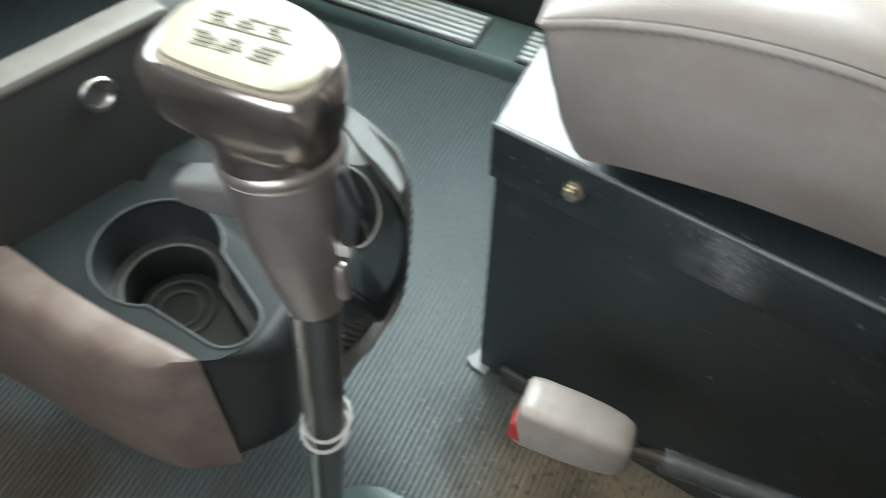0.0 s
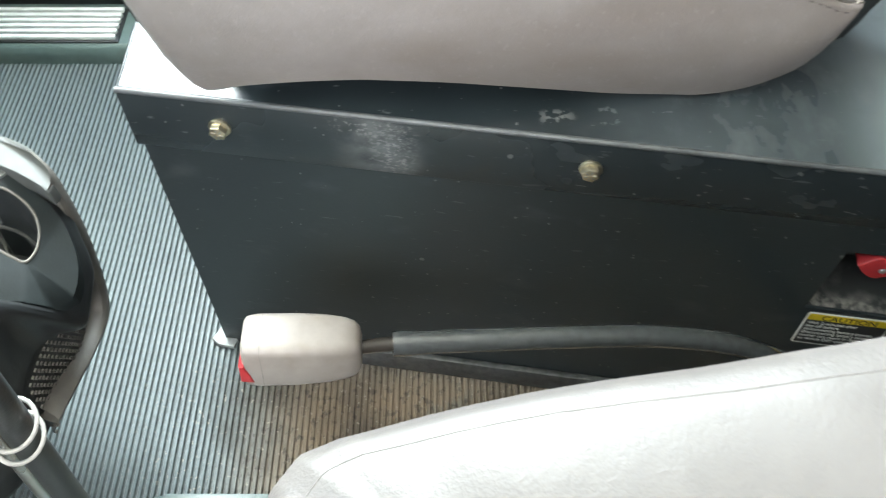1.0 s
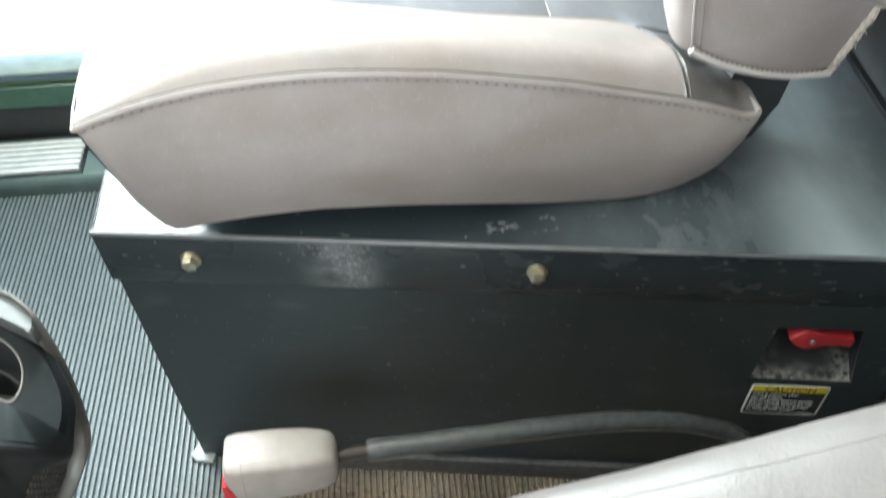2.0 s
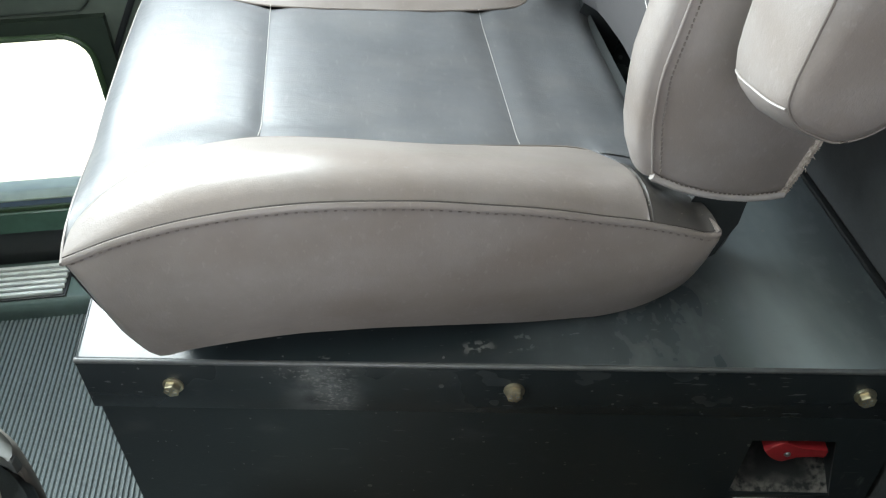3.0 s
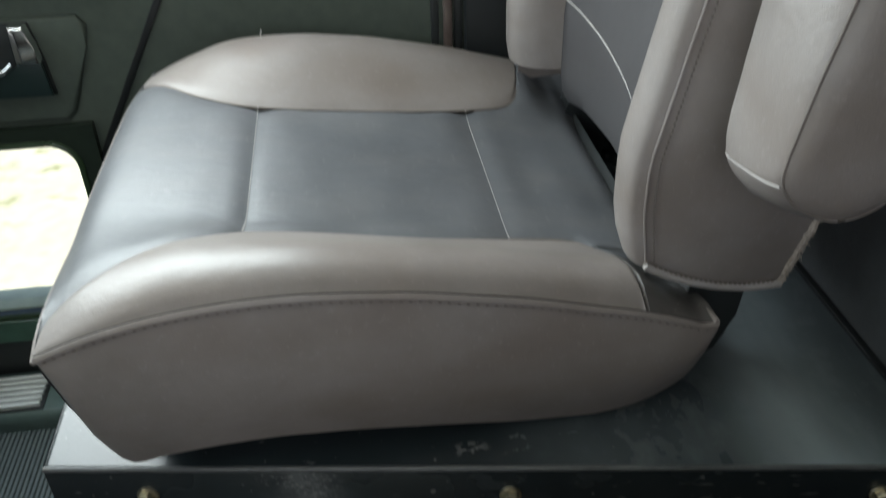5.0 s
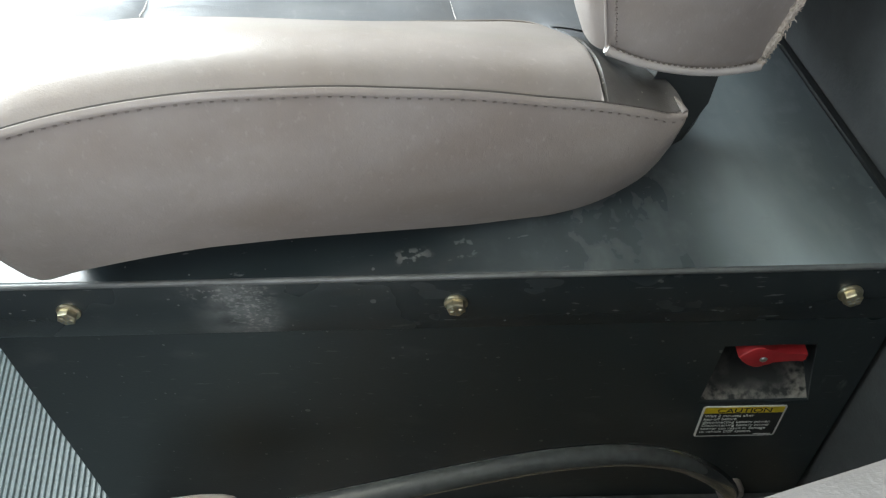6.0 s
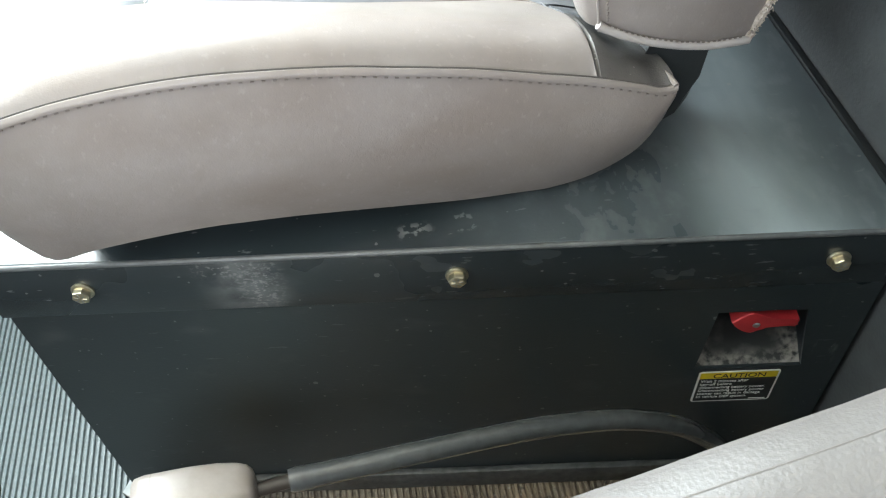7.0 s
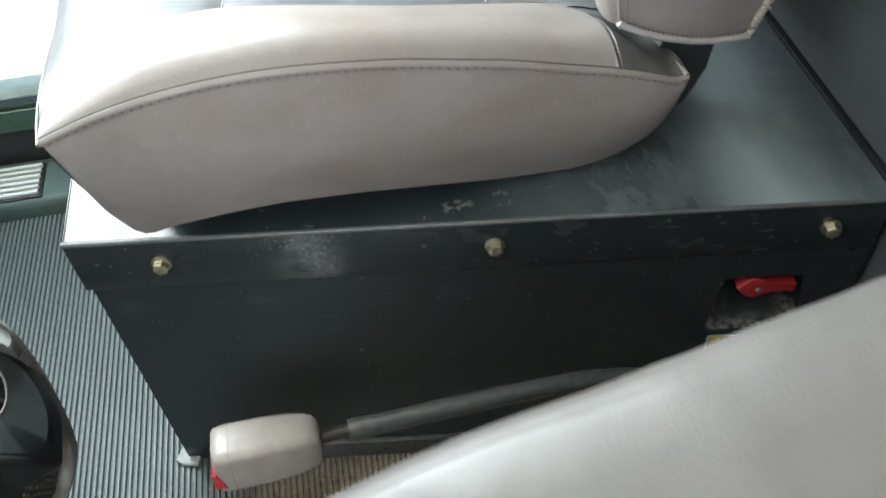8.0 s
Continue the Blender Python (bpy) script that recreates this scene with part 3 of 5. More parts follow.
# red maker's plate on the side panel: bars instead of its lettering
plate = thing("sign_plate", "red plate with silver lettering on the door pillar panel", "sign")
bm = prism(bmesh.new(), [(0.080, 0.592), (0.36, 0.590), (0.36, 0.680), (0.085, 0.690)], DOOR_Y - 0.006, DOOR_Y + 0.001, 0.003, axis=1)
part("holder", bm, BLACK_PLASTIC, plate)
bm = prism(bmesh.new(), rounded(0.097, 0.600, 0.212, 0.640, 0.003, 2), DOOR_Y - 0.009, DOOR_Y - 0.0055, 0.0006, axis=1)
field = part("plate", bm, RED_INK, plate)
bm = bmesh.new()
for px, w in ((0.117, 0.006), (0.126, 0.005), (0.134, 0.007), (0.144, 0.008), (0.155, 0.006), (0.164, 0.006), (0.173, 0.006), (0.182, 0.006)):
    box(bm, (px, DOOR_Y - 0.0096, 0.609), (px + w, DOOR_Y - 0.0088, 0.620))
part("bars", bm, SILVER_INK, field, smooth=False)
part("emblem", boxed((0.098, DOOR_Y - 0.0098, 0.601), (0.112, DOOR_Y - 0.0088, 0.639), 0.0004), SILVER_INK, field, "plain silver block")

# ---- door sill with its air slots ----
sill = thing("door_sill", "slate-grey plastic door sill with slotted vents", "sill", kind="structure")
prof = smooth_line([(0.438, -0.004), (0.4385, 0.010), (0.4400, 0.020), (0.4445, 0.0275), (0.4550, 0.0295), (0.520, 0.031), (0.540, 0.034)], 4)
grid_rows = [[(px, p[0], p[1]) for p in prof] for px in (-0.94, -0.5, -0.2, 0.66)]
bm = bmesh.new()
grid(bm, grid_rows)
part("sill_cover", bm, TEAL_PLASTIC, sill)
part("kick_panel", boxed((-0.94, 0.524, 0.03), (0.05, DOOR_Y + 0.001, 0.112), 0.006), BLACK_PLASTIC, sill)
for x0, x1 in ((-0.46, -0.213), (-0.143, 0.10)):
    vent = part("vent", boxed((x0 - 0.004, 0.446, 0.0296), (x1 + 0.004, 0.516, 0.0325), 0.001), BLACK_PLASTIC, sill)
    for k in range(6):
        bm = boxed((x0, 0.4495 + k * 0.0112, 0.0320), (x1, 0.4558 + k * 0.0112, 0.0385), 0.0012)
        part("slat", bm, SLAT_PLASTIC, vent)

# ---- battery box ----
bbox = thing("battery_box", "scuffed black painted steel battery box under the seat", "box")
cosf, sinf = math.cos(radians(8.4)), math.sin(radians(8.4))


def on_face(u, out=0.0):
    """Plan place of a point u along the aisle face, out of it."""
    return (u * cosf - out * sinf, -u * sinf - out * cosf)


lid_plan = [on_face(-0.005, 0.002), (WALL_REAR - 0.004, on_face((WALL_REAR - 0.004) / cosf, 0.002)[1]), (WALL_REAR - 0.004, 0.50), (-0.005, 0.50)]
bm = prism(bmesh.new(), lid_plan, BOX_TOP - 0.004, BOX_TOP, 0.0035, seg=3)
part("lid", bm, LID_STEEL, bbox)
bm = prism(bmesh.new(), [on_face(-0.005, 0.002), on_face(0.673, 0.002), on_face(0.673, -0.001), on_face(-0.005, -0.001)], 0.318, BOX_TOP - 0.0005, 0.0012)
part("lid_flange", bm, FLANGE_STEEL, bbox)
# bead in a lighter colour paints the highlight along the lid edge
bm = tube(bmesh.new(), [(*on_face(-0.005 + 0.678 * k / 40, 0.0012), BOX_TOP - 0.0019) for k in range(41)], 0.0024, 12)
part("lid_edge", bm, EDGE_STEEL, bbox, "worn rolled edge of the lid, paler for a painted highlight")
bm = prism(bmesh.new(), [(-0.0055, 0.0), (-0.0030, 0.0), (-0.0030, 0.5), (-0.0055, 0.5)], 0.318, BOX_TOP - 0.001, 0.0012)
part("lid_flange", bm, BLACK_STEEL, bbox)
part("rear_seal", boxed((WALL_REAR - 0.0075, -0.105, BOX_TOP - 0.0005), (WALL_REAR - 0.0005, 0.50, BOX_TOP + 0.005), 0.002), CONSOLE_BLACK, bbox)
# body: front plate with the switch recess, sides and floor
front = part("front_plate", holed(bmesh.new(), (0.0, 0.0, 0.676, 0.376), [(0.627, 0.284), (0.60, 0.285), (0.556, 0.284), (0.5535, 0.24), (0.551, 0.2015), (0.60, 0.2015), (0.643, 0.2015), (0.6350, 0.24)], -0.0006, 0.0024), BLACK_STEEL, bbox)
front.matrix_local = FACE
recess = part("switch_recess", prism(bmesh.new(), [(0.0024, 0.195), (0.0024, 0.202), (0.042, 0.226), (0.046, 0.286), (0.0024, 0.286), (0.0024, 0.290), (0.050, 0.290), (0.050, 0.220)], 0.549, 0.645, axis=0), DUSTY_STEEL, bbox, "dusty recess round the switch")
recess.matrix_local = FACE
for u in (0.5495, 0.6440):
    cheek = part("recess_cheek", boxed((u - 0.0014, 0.0024, 0.196), (u + 0.0014, 0.050, 0.289)), BLACK_STEEL, bbox)
    cheek.matrix_local = FACE
bm = prism(bmesh.new(), [(-0.0005, 0.001), (0.0025, 0.001), (0.0025, 0.5), (-0.0005, 0.5)], 0.0, 0.376)
part("end_plate", bm, BLACK_STEEL, bbox)
bm = prism(bmesh.new(), [(0.004, 0.07), (0.672, 0.02), (0.672, 0.49), (0.004, 0.49)], 0.0, 0.370)
part("inner_case", bm, BLACK_PLASTIC, bbox)
sill_bar = part("foot_rail", boxed((0.03, -0.0085, 0.0), (0.67, -0.0007, 0.032), 0.0025), RAIL_STEEL, bbox, "dirty foot rail along the floor")
sill_bar.matrix_local = FACE
tab = part("foot_tab", prism(bmesh.new(), [(-0.015, -0.004), (-0.006, -0.010), (0.012, -0.011), (0.014, -0.002), (0.001, 0.022), (-0.007, 0.020)], 0.0, 0.006, 0.0018), SEAL, bbox, "white sealed foot tab")
tab.matrix_local = FACE

# flange bolts
bm = lathe(bmesh.new(), [(0.0001, 0.0), (0.0085, 0.0), (0.0088, -0.0012), (0.0085, -0.002), (0.0074, -0.0026)], axis=1, sides=28)
hexa = [(0.0070 * math.cos(radians(60 * k + 10)), 0.0070 * math.sin(radians(60 * k + 10))) for k in range(6)]
bolt = thing("flange_bolt", "yellow zinc flange bolt in the box lid", "bolt", FACE @ pose(0.07, -0.002, 0.3495), group="lid bolts")
part("washer_flange", bm, ZINC, bolt)
bm = prism(bmesh.new(), hexa, -0.0082, -0.0022, 0.0009, axis=1)
head = part("hex_head", bm, ZINC, bolt)
bm = bmesh.new()
for k in range(6):
    made = box(bmesh.new(), (0.0018, -0.0086, -0.0004), (0.0046, -0.0080, 0.0004))
    bmesh.ops.rotate(made, verts=made.verts, cent=(0, 0, 0), matrix=Matrix.Rotation(radians(60 * k + 20), 3, "Y"))
    me = bpy.data.meshes.new("m")
    made.to_mesh(me)
    bm.from_mesh(me)
    made.free()
part("grade_marks", bm, STEEL, head)
for u, turn in ((0.35, 23), (0.63, 41)):
    copy_thing(bolt, FACE @ pose(u, -0.002, 0.3495, 0, turn, 0))

# battery switch with a red handle
switch = thing("battery_switch", "red plastic battery cut-off switch handle", "switch", FACE)
bm = lathe(bmesh.new(), [(0.0001, 0.030), (0.016, 0.030), (0.016, 0.014), (0.012, 0.010), (0.0001, 0.010)], (0.594, 0.008, 0.258), axis=1)
part("spindle", bm, BLACK_PLASTIC, switch)
outline = smooth_line([(0.5702, 0.2675), (0.5752, 0.2612), (0.581, 0.2562), (0.588, 0.2528), (0.592, 0.2545), (0.596, 0.2587), (0.603, 0.2602), (0.611, 0.2609), (0.6230, 0.2612), (0.6234, 0.2615), (0.6232, 0.2696), (0.6226, 0.2703), (0.610, 0.2712), (0.602, 0.2728), (0.594, 0.2762), (0.588, 0.2792), (0.584, 0.2800), (0.5795, 0.2774)], 2)
bm = prism(bmesh.new(), outline, 0.0, 0.024, 0.0012, axis=1, seg=3)
handle = part("handle", bm, RED_PLASTIC, switch)
bm = lathe(bmesh.new(), [(0.0001, 0.004), (0.0032, 0.004), (0.0032, 0.0006), (0.0022, -0.0006), (0.0001, -0.0006)], (0.5905, -0.0006, 0.2640), axis=1, sides=14)
part("screw", bm, STEEL, handle)

# caution label
label = thing("caution_label", "black and yellow caution label with white text", "label", FACE @ pose(0.557, -0.0006, 0.1455, 90, 0, 0))
part("sheet", prism(bmesh.new(), rounded(0.0, 0.0, 0.071, 0.0505, 0.003, 3), 0.0, 0.0005), WHITE_INK, label)
part("black_field", prism(bmesh.new(), rounded(0.0018, 0.0018, 0.0692, 0.0395, 0.001, 2), 0.0002, 0.0007), DARK_INK, label)
part("yellow_band", prism(bmesh.new(), rounded(0.0018, 0.0395, 0.0692, 0.0487, 0.001, 2), 0.0002, 0.0007), YELLOW_INK, label)
words("CAUTION", 0.0098, DARK_INK, label, pose(0.036, 0.0407, 0.0009), "lettering", "CENTER", 1.05)
for k, line in enumerate(("Wait 2 minutes after", "key-off before", "disconnecting battery power.", "Disconnecting battery power", "sooner can result in damage", "to vehicle DEF system.")):
    words(line, 0.0058, WHITE_INK, label, pose(0.0035, 0.0337 - k * 0.0053, 0.0009), "lettering", "LEFT", 0.86)
part("print_bar", boxed((0.052, 0.003, 0.0003), (0.067, 0.0042, 0.0008)), WHITE_INK, label)

# ---- seat belt buckle on its stalk ----
belt = thing("seat_belt_buckle", "pale beige seat belt buckle on a black sleeved stalk", "buckle")
spine = smooth_line([(0.172, -0.153, 0.260), (0.20, -0.148, 0.2575), (0.26, -0.142, 0.2520), (0.33, -0.134, 0.2430), (0.40, -0.128, 0.2345), (0.465, -0.124, 0.2165), (0.515, -0.122, 0.187), (0.552, -0.119, 0.146), (0.577, -0.112, 0.104), (0.592, -0.105, 0.072), (0.599, -0.099, 0.056)], 6)
part("sleeve", tube(bmesh.new(), spine[6:], [0.0096, 0.0101, 0.0096, 0.0090] + [0.0091] * (len(spine) - 10), 16), SLEEVE, belt, "black rubber sleeve over the stalk")
part("cable", tube(bmesh.new(), spine[:14], 0.0055, 12), CABLE, belt, "black cable end")
part("anchor", lathe(bmesh.new(), [(0.0001, 0.0), (0.0130, 0.0), (0.0130, -0.008), (0.0105, -0.013), (0.0001, -0.014)], (0.600, -0.092, 0.054), axis=1), BUCKLE_PLASTIC, belt, "pale anchor bolt cap")
buckle = part("buckle_cover", bmesh.new(), BUCKLE_PLASTIC, belt)
bm = bmesh.new()
rows = []
for s, hy, hz in ((0.0, 0.0165, 0.0195), (0.002, 0.0188, 0.0216), (0.010, 0.0200, 0.0228), (0.04, 0.0200, 0.0225), (0.060, 0.0192, 0.0212), (0.074, 0.0176, 0.0190), (0.081, 0.0155, 0.0168), (0.0845, 0.0125, 0.0140), (0.086, 0.008, 0.009)):
    ring = rounded(-hy, -hz, hy, hz, min(hy, hz) * 0.40, 4)
    rows.append([(s, py, pz) for py, pz in ring])
vs = grid(bm, rows, close=True)
bm.faces.new(vs[0][::-1])
bm.faces.new(vs[-1])
buckle.data = mesh_of("buckle_cover", bm, BUCKLE_PLASTIC)
BK = pose(0.092, -0.1585, 0.2665, -10, 2.5, 3)
buckle.matrix_local = BK
bm = prism(bmesh.new(), [(-0.0022, -0.0115), (0.0075, -0.0130), (0.0050, -0.005), (0.0010, 0.005), (-0.0022, 0.006)], -0.0207, -0.004, 0.0014, axis=1)
part("press_button", bm, RED_PLASTIC, buckle, "red press button")
bm = tube(bmesh.new(), [(0.014, p[0], p[1]) for p in rounded(-0.0200, -0.0227, 0.0200, 0.0227, 0.008, 4) + rounded(-0.0200, -0.0227, 0.0200, 0.0227, 0.008, 4)[:1]], 0.00022, 5, caps=False)
part("shell_seam", bm, MID_THREAD, buckle)

# ---- passenger seat ----
HALF = 0.254
SEAM = [(0.034, 0.5135), (0.07, 0.525), (0.11, 0.533), (0.15, 0.5365), (0.19, 0.5365), (0.225, 0.5335), (0.28, 0.5255), (0.325, 0.5155), (0.37, 0.5048), (0.415, 0.4910), (0.45, 0.4805), (0.485, 0.4675), (0.502, 0.4605), (0.512, 0.4625)]
MID = [(0.034, 0.508), (0.045, 0.518), (0.06, 0.523), (0.09, 0.522), (0.162, 0.510), (0.27, 0.488), (0.38, 0.465), (0.45, 0.450), (0.512, 0.438)]
INSET = [(0.034, 0.006), (0.038, 0.028), (0.045, 0.038), (0.055, 0.047), (0.074, 0.059), (0.103, 0.079), (0.133, 0.100), (0.164, 0.118), (0.225, 0.124), (0.29, 0.121), (0.345, 0.131), (0.40, 0.141), (0.425, 0.143), (0.440, 0.138), (0.448, 0.122), (0.4515, 0.092), (0.4525, 0.04), (0.453, 0.0)]
FAR_INSET = [(0.034, 0.050), (0.049, 0.078), (0.075, 0.108), (0.101, 0.130), (0.14, 0.143), (0.184, 0.144), (0.264, 0.136), (0.337, 0.127), (0.401, 0.115), (0.429, 0.104), (0.441, 0.085), (0.4475, 0.055), (0.451, 0.02), (0.453, 0.0)]
BOTTOM = [(0.050, 0.448), (0.061, 0.424), (0.074, 0.4068), (0.10, 0.4095), (0.14, 0.4113), (0.18, 0.4110), (0.20, 0.4093), (0.24, 0.4053), (0.28, 0.3998), (0.32, 0.3941), (0.36, 0.3885), (0.40, 0.3853), (0.425, 0.3838), (0.455, 0.3885), (0.480, 0.4000), (0.495, 0.4130), (0.508, 0.437), (0.512, 0.450)]


def mid_y(x):
    """The cushion's middle line, which runs a little askew."""
    return 0.220 + 0.055 * (x - 0.034)


def edge_y(x):
    """How far the side seam stands from the seat's middle."""
    return HALF


def edge_z(x, far=False):
    """Height of the side seam; the far side is sat down a little."""
    return along(SM_SEAM, x) - (0.009 + 0.010 * max(0.0, 1 - (x - 0.034) / 0.1) if far else 0.0)


def bowed(x, y):
    """How far the front edge swells forward in the middle of the cushion."""
    q = max(-1.0, min(1.0, (y - mid_y(x)) / HALF))
    return x - 0.008 * (1 - q * q) * max(0.0, 1 - (x - 0.034) / 0.10) ** 1.5


def top_z(x, d, far=False):
    """Height of the cushion at d metres in from its side seam."""
    mid, edge = along(SM_MID, x), edge_z(x, far)
    if x > 0.488:
        mid -= 26.0 * (x - 0.488) ** 2 * min(1.0, d / 0.02)
    if d > 0.15:
        return mid
    k = max(0.0, d / 0.15)
    fade = min(1.0, max(0.0, (x - 0.034) / 0.08))
    puff = (0.013 if far else 0.017) * (1 - 0.85 * ease((x - 0.452) / 0.035))
    return edge + (mid - edge) * ease(k) + puff * max(0.0, math.sin(math.pi * min(1, k ** 0.62))) ** 1.3 * (0.35 + 0.65 * fade)


SM_SEAM, SM_MID, SM_BOTTOM = smooth_line(SEAM, 5), smooth_line(MID, 5), smooth_line(BOTTOM, 5)
seat = thing("passenger_seat", "taupe and dark grey vinyl passenger seat on the box", "seat")
xs = sorted([0.034 + (0.512 - 0.034) * (k / 72) for k in range(73)] + [0.415 + 0.0019 * k for k in range(21)] + [0.0355, 0.0375, 0.043])


def cushion_strip(sign, lo, hi, steps, puff=0.0, keep=lambda x: True):
    """A strip of the cushion's top between two distances from the side seam."""
    rows = []
    for x in xs:
        if not keep(x):
            continue
        a, b = lo(x), hi(x)
        row = []
        for j in range(steps + 1):
            q = j / steps
            d = a + (b - a) * q
            y = mid_y(x) - sign * (edge_y(x) - d)
            row.append((bowed(x, y), y, top_z(x, d, sign < 0) - puff * (1 - min(1, 9 * min(q, 1 - q))) ** 2))
        rows.append(row)
    bm = bmesh.new()
    grid(bm, rows)
    return bm


def inset(x, sign=1):
    return max(0.0, along(SM_INSET[sign], x))


SM_INSET = {1: sorted(smooth_line(INSET, 5)), -1: sorted(smooth_line(FAR_INSET, 5))}
near = part("bolster", cushion_strip(1, lambda x: 0.0, inset, 16, 0.004, lambda x: x < 0.4531), GREY_VINYL, seat, "taupe vinyl seat bolster")
part("bolster", cushion_strip(-1, lambda x: 0.0, lambda x: inset(x, -1), 16, 0.004, lambda x: x < 0.4531), GREY_VINYL, seat, "taupe vinyl seat bolster")


def middle_panel(x0, x1, steps=26):
    """A sewn panel across the cushion between two stitch lines."""
    rows = []
    n = max(6, int((x1 - x0) / 0.006))
    for i in range(n + 1):
        x = x0 + (x1 - x0) * i / n
        y0 = mid_y(x) - edge_y(x) + inset(min(x, 0.4475))
        y1 = mid_y(x) + edge_y(x) - inset(min(x, 0.4405), -1)
        ends = min(1.0, 6 * min(i, n - i) / n)
        row = []
        for j in range(steps + 1):
            q = j / steps
            y = y0 + (y1 - y0) * q
            d = max(0.0, edge_y(x) - abs(y - mid_y(x)))
            w = min(1.0, 12 * min(q, 1 - q))
            z = top_z(x, d, y > mid_y(x)) - 0.0035 * ((1 - ends) ** 2 * (0 if (i < n / 2 and x0 < 0.05) or (i > n / 2 and x1 > 0.45) else 1)) - 0.004 * (1 - w) ** 2 * (1 - ease((x - 0.442) / 0.010))
            z += 0.0012 * noise.noise((x * 30, y * 9, 1.0))
            row.append((bowed(x, y), y, z))
        rows.append(row)
    bm = bmesh.new()
    grid(bm, rows)
    return bm


for x0, x1 in ((0.034, 0.160), (0.160, 0.377), (0.377, 0.512)):
    part("centre_panel", middle_panel(x0, x1), DARK_VINYL, seat, "dark grey worn vinyl seat panel")
bm = bmesh.new()
rows = []
for i in range(19):
    x = 0.440 + 0.072 * i / 18
    crown = max(0.0, math.sin(math.pi * min(1.0, (x - 0.453) / 0.059))) ** 0.8 if x > 0.453 else 0.0
    row = []
    for j in range(49):
        side = -1 + 2 * j / 48
        d = edge_y(x) * (1 - abs(side))
        lift = 0.002 * crown * min(1, d / 0.03) ** 0.6 * (math.exp(-((d - 0.03) / 0.025) ** 2) if side < 0 and d > 0.03 else 1.0 if side < 0 else 0.0) + 0.0014 * noise.noise((x * 60, side * 12, 3.0)) * min(1, d / 0.01)
        row.append((x, mid_y(x) + side * edge_y(x), top_z(x, d, side > 0) + lift - (0.0062 * ease((inset(x, 1 if side < 0 else -1) - d) / 0.008 + 0.3) if x < 0.453 else 0.0) - 0.0012 * ease((d - (0.105 if side < 0 else 0.070)) / 0.015)))
    rows.append(row)
grid(bm, [row[8:] for row in rows])
part("rear_strip", bm, DARK_VINYL, seat, "dark grey vinyl strip under the backrest")
bm = bmesh.new()
grid(bm, [row[:9] for row in rows])
part("rear_corner", bm, CORNER_VINYL, seat, "dusty dark vinyl seat corner")

# stitching across the middle
for xx in (0.160, 0.377):
    bm = bmesh.new()
    y0, y1 = mid_y(xx) - edge_y(xx) + inset(xx), mid_y(xx) + edge_y(xx) - inset(xx, -1)
    n = int((y1 - y0) / 0.0042)
    for k in range(n):
        y = y0 + (y1 - y0) * (k + 0.2) / n
        z = top_z(xx, edge_y(xx) - abs(y - mid_y(xx)), y > mid_y(xx)) - 0.0016
        box(bm, (xx - 0.00028, y, z - 0.0004), (xx + 0.00028, y + 0.0020, z + 0.0005))
    part("stitching", bm, THREAD, seat, "pale stitch line")


def side_skin(sign):
    """The cushion's flank from the piping down to its underside."""
    rows = []
    for x in xs:
        z1 = edge_z(x, sign < 0)
        z0 = along(SM_BOTTOM, x) if x > 0.05 else z1 - 0.066 * (x - 0.034) / 0.016 - 0.001
        if x > 0.5:
            z0 = min(z0, z1 - 0.002)
        row = []
        for j in range(13):
            q = j / 12
            bulge = 0.010 * math.sin(math.pi * q) * min(1, (z1 - z0) / 0.08)
            row.append((x, mid_y(x) - sign * (edge_y(x) + bulge), z1 + (z0 - z1) * q))
        rows.append(row)
    bm = bmesh.new()
    grid(bm, rows)
    return bm


part("side_panel", side_skin(1), GREY_VINYL, seat, "taupe vinyl cushion side")
part("side_panel", side_skin(-1), GREY_VINYL, seat, "taupe vinyl cushion side")
bm = bmesh.new()
rows = []
for k in range(31):
    side = -1 + 2 * k / 30
    row = []
    for px, pz, q in ((0.034, None, 0.0), (0.0362, 0.499, 0.1), (0.0445, 0.469, 0.35), (0.0565, 0.438, 0.6), (0.0665, 0.417, 0.85), (0.0745, 0.4068, 1.0)):
        w = edge_y(0.034)
        y = mid_y(px) + side * w
        z = top_z(0.034, max(0, edge_y(0.034) - abs(side) * edge_y(0.034)), side > 0) if pz is None else pz
        row.append((px + (1 - q) * (bowed(0.034, y) - 0.034), y, z))
    rows.append(row)
grid(bm, rows)
bmr = bmesh.new()
grid(bmr, [[(0.512, mid_y(0.512) - edge_y(0.512) + 2 * edge_y(0.512) * k / 24, top_z(0.512, edge_y(0.512) - abs(-edge_y(0.512) + 2 * edge_y(0.512) * k / 24), k > 12)),
            (0.510, mid_y(0.512) - edge_y(0.512) + 2 * edge_y(0.512) * k / 24, 0.440),
            (0.492, mid_y(0.512) - edge_y(0.512) + 2 * edge_y(0.512) * k / 24, 0.418),
            (0.470, mid_y(0.512) - edge_y(0.512) + 2 * edge_y(0.512) * k / 24, 0.400)] for k in range(25)])
part("rear_panel", bmr, BLACK_PLASTIC, seat)
part("piping", tube(bmesh.new(), [(0.5085, mid_y(0.508) + HALF * q, top_z(0.508, HALF * (1 - abs(q)), q > 0) + 0.001) for q in [-0.8 + 1.6 * k / 30 for k in range(31)]], 0.0008, 6), PIPING, seat, "thin pale piping along the rear edge")
part("piping", tube(bmesh.new(), [(0.5105 - 0.002 * (q + 1) / 0.06, mid_y(0.510) + HALF * q, top_z(0.510, HALF * (1 + q)) + 0.0004) for q in [-1.006 + 0.066 * k / 8 for k in range(9)]], [0.0022, 0.0022, 0.0021, 0.0019, 0.0017, 0.0014, 0.0011, 0.0008, 0.0005], 8), GREY_VINYL, seat, "piping round the rear corner")
